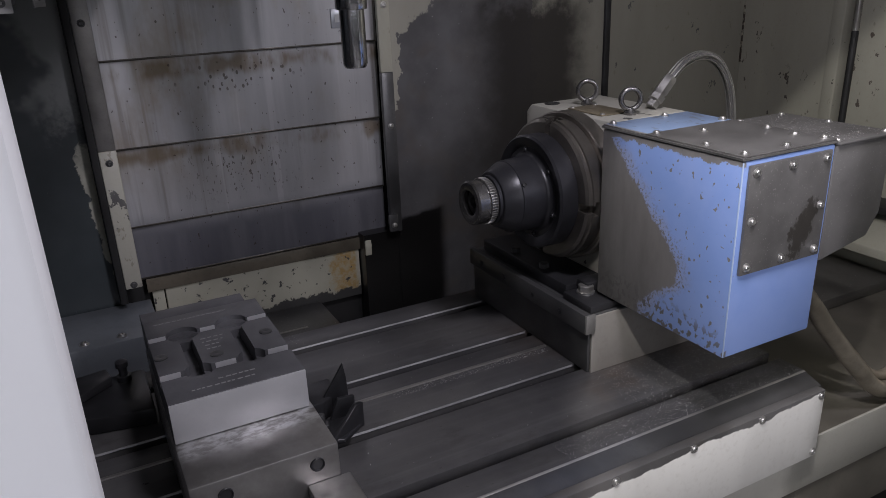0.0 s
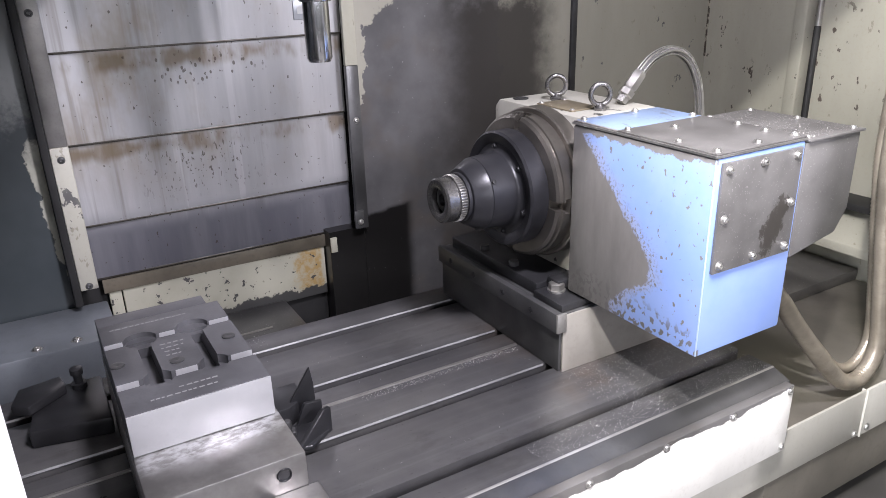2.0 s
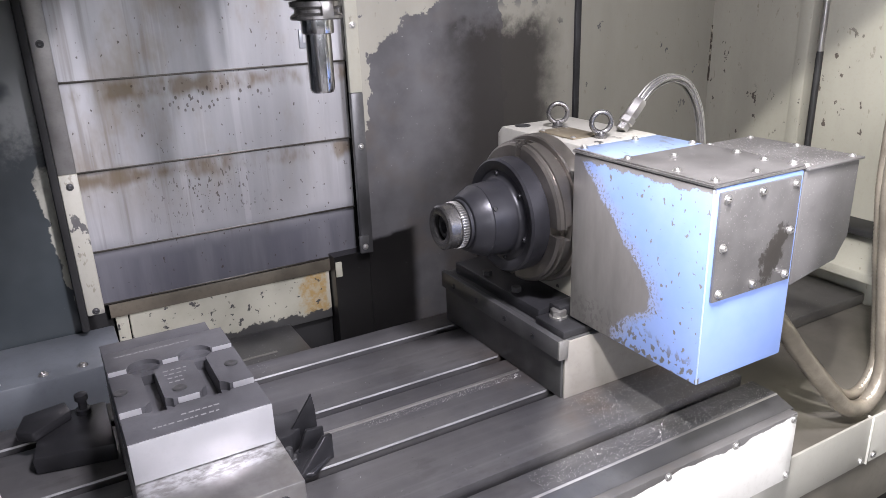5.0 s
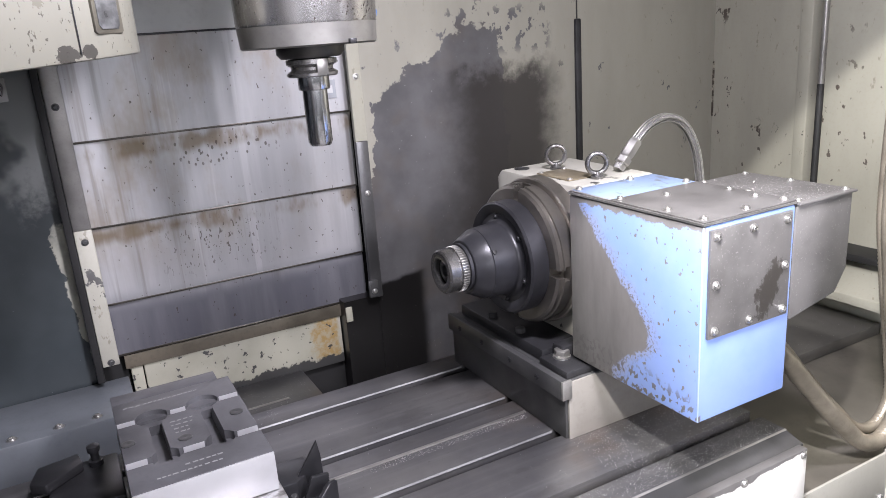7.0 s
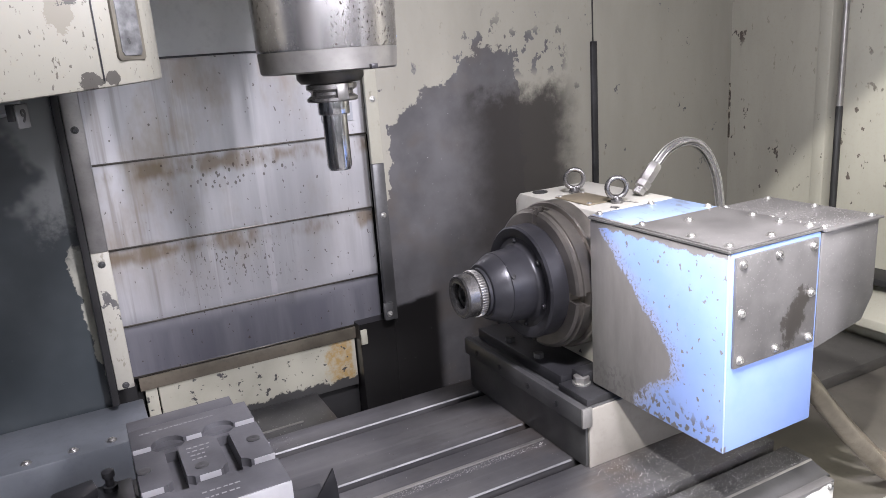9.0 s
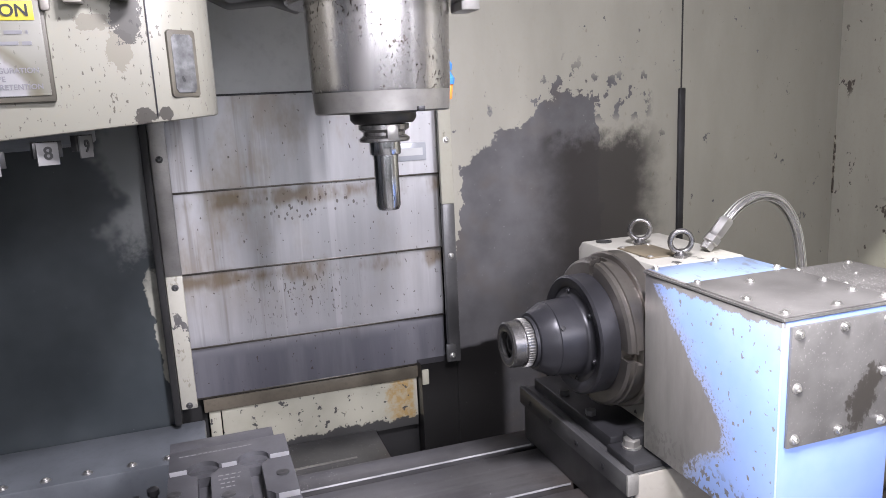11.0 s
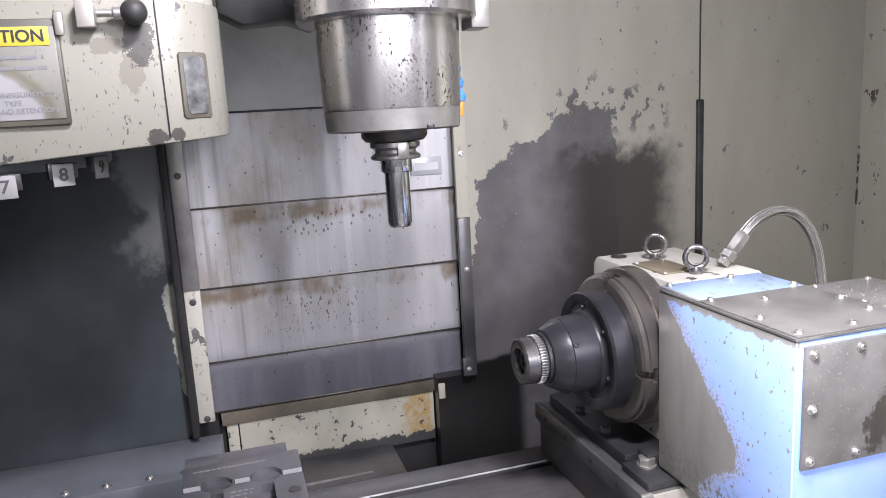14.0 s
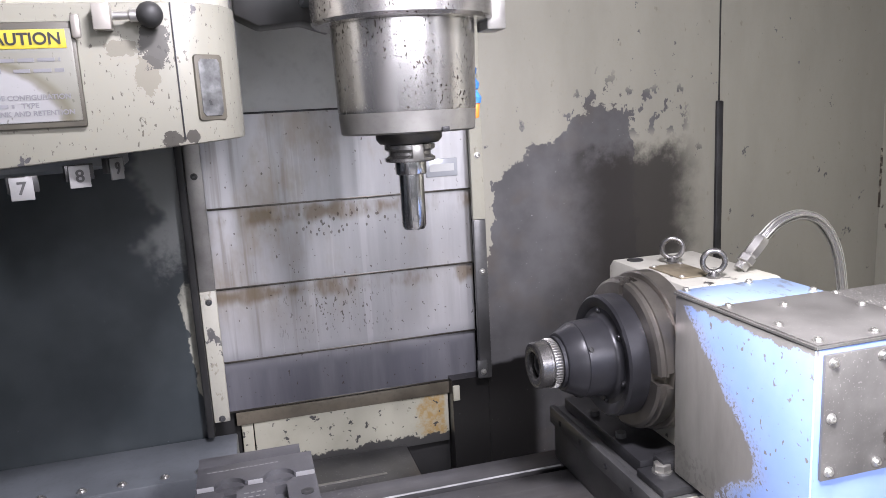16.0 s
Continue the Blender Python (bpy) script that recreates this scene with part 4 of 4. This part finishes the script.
keys.append(shape_box(0.2, 0.38, 0.938, 0.952, VT - 0.010, VT + 0.01, 0))
keys.append(shape_box(0.2, 0.38, 1.040, 1.053, VT - 0.010, VT + 0.01, 0))
cut(block, keys)
for y, spans in ((0.952, ((0.214, 0.236), (0.274, 0.297), (0.334, 0.3575))), (1.053, ((0.214, 0.234), (0.275, 0.293), (0.334, 0.3575)))):
    for x0, x1 in spans:
        child("step_face", shape_box(x0, x1, y - 0.0006, y + 0.0002, VT - 0.0098, VT - 0.0005, 0), ground_face, vise, "bright ground step")
child("front_face", shape_box(VX0 + 0.0012, VX1 - 0.0002, 0.8825, 0.8853, 0.985, VT - 0.0006, 0.0005), ground_face, vise, "bright ground jaw face")
child("nose_block", shape_box(0.325, 0.372, 0.742, 0.8018, TOP, 0.945, 0.002), milled_steel, vise)
for x in (0.245, 0.338):
    child("hole", shape_lathe([(0.0001, 0.0), (0.0058, 0.0), (0.0064, -0.0012), (0.0074, -0.0016), (0.0078, 0.0004)], (x, 0.8015, 0.966), "y", 24), black_oxide, vise, "threaded hole")
for x, y in ((0.221, 0.995), (0.344, 0.998), (0.28, 0.972)):
    child("cap_screw", shape_lathe([(0.0078, 0), (0.0078, 0.0012), (0.005, 0.0016), (0.0005, 0.0006)], (x, y, VT), "z", 20), riser_steel, vise)
random.seed(4)
for y, n, x0 in ((0.902, 11, 0.24), (0.914, 6, 0.27), (1.09, 14, 0.225), (0.99, 3, 0.272), (1.0, 3, 0.272), (1.01, 4, 0.27), (1.02, 4, 0.27)):
    x = x0
    for k in range(n):
        w = random.uniform(0.0025, 0.006)
        child("engraving", shape_box(x, x + w, y - 0.0011, y + 0.0011, VT - 0.0005, VT + 0.0002, 0), pale_ink, vise)
        x += w + random.uniform(0.0015, 0.003)

fix = thing("vise_clamp", (0.42, 0.97, TOP), "black forged vise clamp with a stud and nut", "clamp", "vise clamps")
child("heel", shape_prism([(0.362, 0.975), (0.40, 0.975), (0.425, 0.992), (0.425, 1.03), (0.362, 1.03)], "z", TOP, 0.925, 0.002), black_oxide, fix)
child("blade", shape_prism([(0.392, TOP + 0.012), (0.437, TOP + 0.001), (0.4355, 0.945), (0.4325, 0.967)], "y", 0.984, 0.9885, 0.0008), black_oxide, fix, "thin upright pointed blade")
child("base", shape_prism([(0.364, 0.925), (0.405, 0.915), (0.436, 0.938), (0.436, 0.968), (0.364, 0.968)], "z", TOP, 0.904, 0.0015), black_oxide, fix)
slant = shape_prism([(0.0, 0.0), (0.062, 0.0), (0.062, 0.034), (0.05, 0.037), (0.012, 0.012), (0.0, 0.006)], "y", 0.0, 0.006, 0.001)
slant.transform(Matrix.Translation((0.385, 0.912, TOP)) @ Matrix.Rotation(radians(27), 4, "Z"))
child("wing", slant, black_oxide, fix, "slanting cheek plate")
child("back_cheek", shape_prism([(0.40, TOP + 0.0005), (0.437, TOP + 0.0005), (0.437, 0.93), (0.415, 0.932)], "y", 0.962, 0.9675, 0.001), black_oxide, fix)
child("nut", shape_hex((0.386, 0.945, 0.904), 0.0105, 0.011), riser_steel, fix)
child("stud", shape_lathe([(0.005, 0.0), (0.005, 0.022), (0.004, 0.024)], (0.386, 0.945, 0.904), "z", 16), riser_steel, fix)
child("set_screw", shape_lathe([(0.006, 0.0), (0.006, 0.018), (0.005, 0.020), (0.0025, 0.020), (0.0022, 0.015)], (0.372, 1.0, 0.925), "z", 16), galvanized, fix)
fix = thing("vise_clamp", (0.13, 0.97, TOP), "black forged vise clamp with a round knob", "clamp", "vise clamps")
child("heel", shape_prism([(0.115, 1.1), (0.208, 1.08), (0.208, 1.2), (0.16, 1.2), (0.125, 1.17)], "z", TOP, 0.922, 0.004), black_oxide, fix)
child("arm", shape_prism([(0.1, 1.15), (0.12, 1.135), (0.165, 1.17), (0.16, 1.2), (0.11, 1.19)], "z", 0.9222, 0.936, 0.003), black_oxide, fix)
child("knob", shape_lathe([(0.0095, 0.0), (0.0095, 0.007), (0.0055, 0.0075), (0.0055, 0.020), (0.0082, 0.0205), (0.0082, 0.028), (0.0045, 0.030)], (0.18, 1.18, 0.922), "z", 20), black_oxide, fix)

# ---- spindle ----
SX, SY = 0.507, 1.05
head = thing("spindle_head", (SX, SY, 1.445), "spindle head with a speckled bare steel nose", "spindle")
child("casting", shape_prism([(SX - 0.11, 1.02), (SX - 0.09, 0.96), (SX + 0.09, 0.96), (SX + 0.115, 1.02), (SX + 0.115, 1.30), (SX - 0.11, 1.30)], "z", 1.607, 2.28, 0.004), dark_paint, head, "dark painted head casting")
child("collar", shape_lathe([(0.05, 1.572), (0.103, 1.572), (0.107, 1.576), (0.107, 1.6045), (0.05, 1.6045)], (SX, SY, 0), "z", 72), spindle_steel, head)
child("nose", shape_lathe([(0.05, 1.472), (0.0825, 1.472), (0.0832, 1.475), (0.0855, 1.5717), (0.05, 1.5717)], (SX, SY, 0), "z", 96), spindle_steel, head)
child("end_ring", shape_lathe([(0.03, 1.447), (0.0788, 1.447), (0.0812, 1.449), (0.0828, 1.4718), (0.03, 1.4718)], (SX, SY, 0), "z", 96), galvanized, head, "ground end ring")
child("key", shape_box(SX + 0.02, SX + 0.028, SY - 0.0845, SY - 0.07, 1.4475, 1.453, 0.0006), black_oxide, head)
child("taper", shape_lathe([(0.025, 1.434), (0.036, 1.434), (0.0405, 1.4395), (0.0405, 1.4469), (0.025, 1.4469)], (SX, SY, 0), "z", 64), labyrinth, head, "black labyrinth cone")
child("side_block", shape_box(0.603, 0.627, 1.02, 1.06, 1.562, 1.604, 0.002), galvanized, head, "small grey block")
holder = thing("tool_holder", (SX, SY, 1.328), "polished steel side-lock tool holder in the spindle", "tool holder")
child("flange", shape_lathe([(0.015, 1.412), (0.0295, 1.412), (0.0308, 1.4135), (0.0308, 1.4165), (0.0255, 1.420), (0.0255, 1.4235), (0.0308, 1.427), (0.0308, 1.4325), (0.02, 1.4339)], (SX, SY, 0), "z", 64), holder_steel, holder, "dark flange with a gripper groove")
child("collar", shape_lathe([(0.012, 1.396), (0.0182, 1.396), (0.0192, 1.3975), (0.0192, 1.4118), (0.012, 1.4118)], (SX, SY, 0), "z", 64), bright_steel, holder)
child("shank", shape_lathe([(0.008, 1.328), (0.0128, 1.328), (0.0152, 1.333), (0.0152, 1.3958), (0.008, 1.3958)], (SX, SY, 0), "z", 64), bright_steel, holder, "polished shank")
child("set_screw", shape_lathe([(0.0005, -0.0146), (0.0038, -0.0146), (0.0045, -0.0156), (0.0045, -0.013), (0.0005, -0.0126)], (SX, SY, 1.343), "y", 20), black_oxide, holder, "socket set screw")
child("drive_key", shape_box(SX - 0.004, SX + 0.010, SY - 0.031, SY - 0.024, 1.4135, 1.433, 0.001), galvanized, holder, "bright drive slot face")

nozzle = thing("coolant_nozzle", (0.595, 1.09, 1.46), "blue and orange segmented coolant nozzle beside the spindle", "nozzle")
for i in range(7):
    z = 1.60 - i * 0.018
    child("segment", shape_lathe([(0.004, 0.0), (0.0085, 0.002), (0.0095, 0.009), (0.006, 0.014), (0.0045, 0.018)], (0.594 + 0.0015 * i, 1.10 - 0.003 * i, z - 0.016), "z", 20), rubber if i < 4 else blue_plastic, nozzle)
child("tip", shape_lathe([(0.003, -0.018), (0.004, -0.016), (0.0055, 0.0), (0.0045, 0.002)], (0.604, 1.081, 1.477), "z", 20), orange_plastic, nozzle, "orange tip")

# ---- tool magazine ----
mag = thing("tool_magazine", (0.0, 1.15, 2.295), "cream enamelled tool magazine cover with a caution plate", "tool changer")
outline = [(-0.45, 0.965), (0.245, 0.975)] + [(0.245 + 0.07 * math.sin(a), 1.045 - 0.07 * math.cos(a)) for a in np.linspace(0.15, 1.5, 9)] + [(0.315, 1.35), (-0.45, 1.35)]
bm = shape_prism(outline, "z", 1.4535, 1.592, 0.003)
for v in bm.verts:
    if v.co.z < 1.5:
        v.co.z -= (0.315 - v.co.x) * 0.071
child("cover", bm, chipped_enamel, mag)
child("top_cover", shape_prism([(p[0] - (0.004 if p[0] > 0 else 0), p[1] + (0.01 if p[1] < 1.2 else 0)) for p in outline], "z", 1.5924, 2.3, 0.003), white_enamel, mag)
child("joint", shape_box(0.2535, 0.2550, 0.9742, 0.979, 1.456, 1.591, 0.0005), black_oxide, mag, "open sheet joint")
sign = child("caution_plate", shape_box(-0.12, 0.1655, 0.9675, 0.9735, 1.474, 1.574, 0.002), frame_grime, mag, "caution plate in a brown grimy frame")
part("sheet", shape_box(-0.115, 0.1622, 0.9662, 0.9676, 1.480, 1.567, 0.0008), label_film, sign, "pale label, coolant stained")
part("band", shape_box(-0.115, 0.157, 0.9655, 0.9663, 1.549, 1.5665, 0.0003), yellow_label, sign, "yellow band")
turn = Matrix.Rotation(radians(90), 4, "X")
letters("CAUTION", 0.0155, Matrix.Translation((0.118, 0.9652, 1.5575)) @ turn, ink, sign, "lettering")
for txt, x, z in (("RESULT IN", 0.082, 1.5285), ("INJURY.", 0.077, 1.519), ("OUTSIDE CONFIGURATION", 0.112, 1.5035), ("TYPE", 0.118, 1.4960), ("OF SHANK AND RETENTION", 0.112, 1.4885)):
    letters(txt, 0.0068, Matrix.Translation((x, 0.9658, z)) @ turn, grey_ink, sign, "lettering", 0.0002)
random.seed(11)
for z, x0, x1 in ((1.5385, 0.04, 0.15), (1.5285, 0.108, 0.152), (1.4960, 0.075, 0.104)):
    x = x0
    while x < x1:
        w = random.uniform(0.008, 0.02)
        child("text_bar", shape_box(x, min(x + w, x1), 0.9656, 0.9661, z - 0.0017, z + 0.0017, 0), grey_ink, mag)
        x += w + 0.003
m = Matrix.Translation((0.284, 0.9875, 1.507)) @ Matrix.Rotation(radians(36), 4, "Z")
bm = shape_prism([(-0.0165, -0.031), (-0.014, -0.0335), (0.014, -0.0335), (0.0165, -0.031), (0.0165, 0.031), (0.014, 0.0335), (-0.014, 0.0335), (-0.0165, 0.031)], "y", -0.0012, 0.004, 0.0005)
bm.transform(m)
glass = child("sight_window", bm, frame_grime, mag, "dark window frame")
bm = shape_prism([(-0.0125, -0.025), (-0.0095, -0.029), (0.0095, -0.029), (0.0125, -0.025), (0.0125, 0.025), (0.0095, 0.029), (-0.0095, 0.029), (-0.0125, 0.025)], "y", -0.0022, 0.002, 0.0005)
bm.transform(m)
part("pane", bm, smeared_pane, glass, "grey smeared pane")
catch = child("catch", shape_box(0.184, 0.2, 0.957, 0.9735, 1.564, 1.589, 0.001), riser_front, mag, "small steel catch")
part("stem", shape_lathe([(0.004, 0.0), (0.004, 0.014), (0.0065, 0.016), (0.0065, 0.024)], (0.2022, 0.96, 1.577), "x", 16), zinc, catch)
part("knob", shape_lathe([(0.0125 * math.sin(a), 0.0 - 0.0125 * math.cos(a)) for a in np.linspace(0.12, 3.02, 14)], (0.236, 0.957, 1.577), "x", 28), rubber, catch, "black ball knob")
child("bracket", shape_box(0.163, 0.172, 0.962, 0.9674, 1.557, 1.58, 0.003), riser_front, mag, "bent metal clip")
child("arm", shape_prism([(0.316, 1.60), (0.345, 1.585), (0.40, 1.59), (0.436, 1.578), (0.436, 1.70), (0.316, 1.70)], "y", 1.14, 1.20, 0.004), oily_black, mag, "dark oily changer arm")
child("carousel", shape_lathe([(0.05, 1.426), (0.125, 1.426), (0.13, 1.43), (0.13, 1.447), (0.05, 1.447)], (0.044, 1.14, 0), "z", 64), dark_paint, mag, "dark tool carousel")
for deg, txt, x, y, z in ((14, "7", 0.094, 0.985, 1.416), (30, "8", 0.145, 1.0, 1.4235), (62, "9", 0.177, 1.03, 1.4275)):
    a = radians(deg)
    at = Vector((x, y, z))
    bm = shape_box(-0.0105, 0.0105, -0.001, 0.001, -0.0115, 0.0115, 0.0006)
    bm.transform(Matrix.Translation(at) @ Matrix.Rotation(a, 4, "Z"))
    t = child("number_tag", bm, tag_white, mag, "white number tag")
    clip = shape_box(-0.013, 0.0155, 0.0015, 0.008, -0.004, 0.0125, 0.0006)
    clip.transform(Matrix.Translation(at) @ Matrix.Rotation(a, 4, "Z"))
    child("tool_clip", clip, oily_black, mag, "black tool clip")
    letters(txt, 0.018, Matrix.Translation(at) @ Matrix.Rotation(a, 4, "Z") @ Matrix.Translation((0, -0.0013, 0)) @ turn, ink, t, "digit")

# ---- swarf ----
def swarf(name, count, place, label, seed):
    """Small bright curls and slivers scattered over a face."""
    random.seed(seed)
    bm = bmesh.new()
    for _ in range(count):
        x, y, z = place()
        L, w, a = random.uniform(0.0004, 0.0016), random.uniform(0.0001, 0.00022), random.uniform(0, math.pi)
        dx, dy = math.cos(a) * L, math.sin(a) * L
        px, py = -math.sin(a) * w, math.cos(a) * w
        mid = random.uniform(0.0003, 0.0011)
        v = [bm.verts.new(p) for p in ((x - dx + px, y - dy + py, z), (x - dx - px, y - dy - py, z), (x - px, y - py, z + mid), (x + px, y + py, z + mid + 0.0004), (x + dx - px, y + dy - py, z + 0.0003), (x + dx + px, y + dy + py, z + 0.0003))]
        bm.faces.new((v[0], v[1], v[2], v[3])), bm.faces.new((v[3], v[2], v[4], v[5]))
    return tagged(part(name, bm, chip_steel), label, "swarf", kind="stuff")


def near(x0, x1, y0, y1, z):
    return lambda: (random.uniform(x0, x1), y0 + (y1 - y0) * random.random(), z)


swarf("ledge_swarf", 500, near(0.25, 0.565, 1.31, 1.53, 0.8082), "steel chips and paint flakes on the rear way cover", 9)
swarf("table_swarf", 1500, near(0.76, 1.015, 0.75, 0.89, TOP + 0.0002), "bright steel chips on the table", 1)
swarf("table_front_swarf", 800, near(0.62, 1.015, 0.75, 0.786, TOP + 0.0002), "bright steel chips along the table edge", 2)
swarf("slot_swarf", 420, near(0.5, 0.75, 0.977, 0.989, TOP + 0.0002), "steel chips along the bright strip", 3)
swarf("loose_swarf", 60, near(0.4, 0.75, 0.80, 1.16, TOP + 0.0002), "scattered steel chips on the table", 4)
swarf("cover_swarf", 700, lambda: (0.953 + 0.1 * random.random() ** 1.5, random.uniform(0.705, 0.86), 1.2354), "steel chips on the motor cover", 5)
swarf("pan_swarf", 1500, near(0.95, 1.69, 0.42, 0.70, 0.5602), "steel chips in the chip pan", 6)
swarf("way_swarf", 220, near(1.25, 1.68, 1.03, 1.45, 0.7902), "steel chips on the way cover", 7)
swarf("vise_swarf", 60, near(0.36, 0.44, 1.19, 1.235, TOP + 0.0002), "steel chips behind the vise", 8)
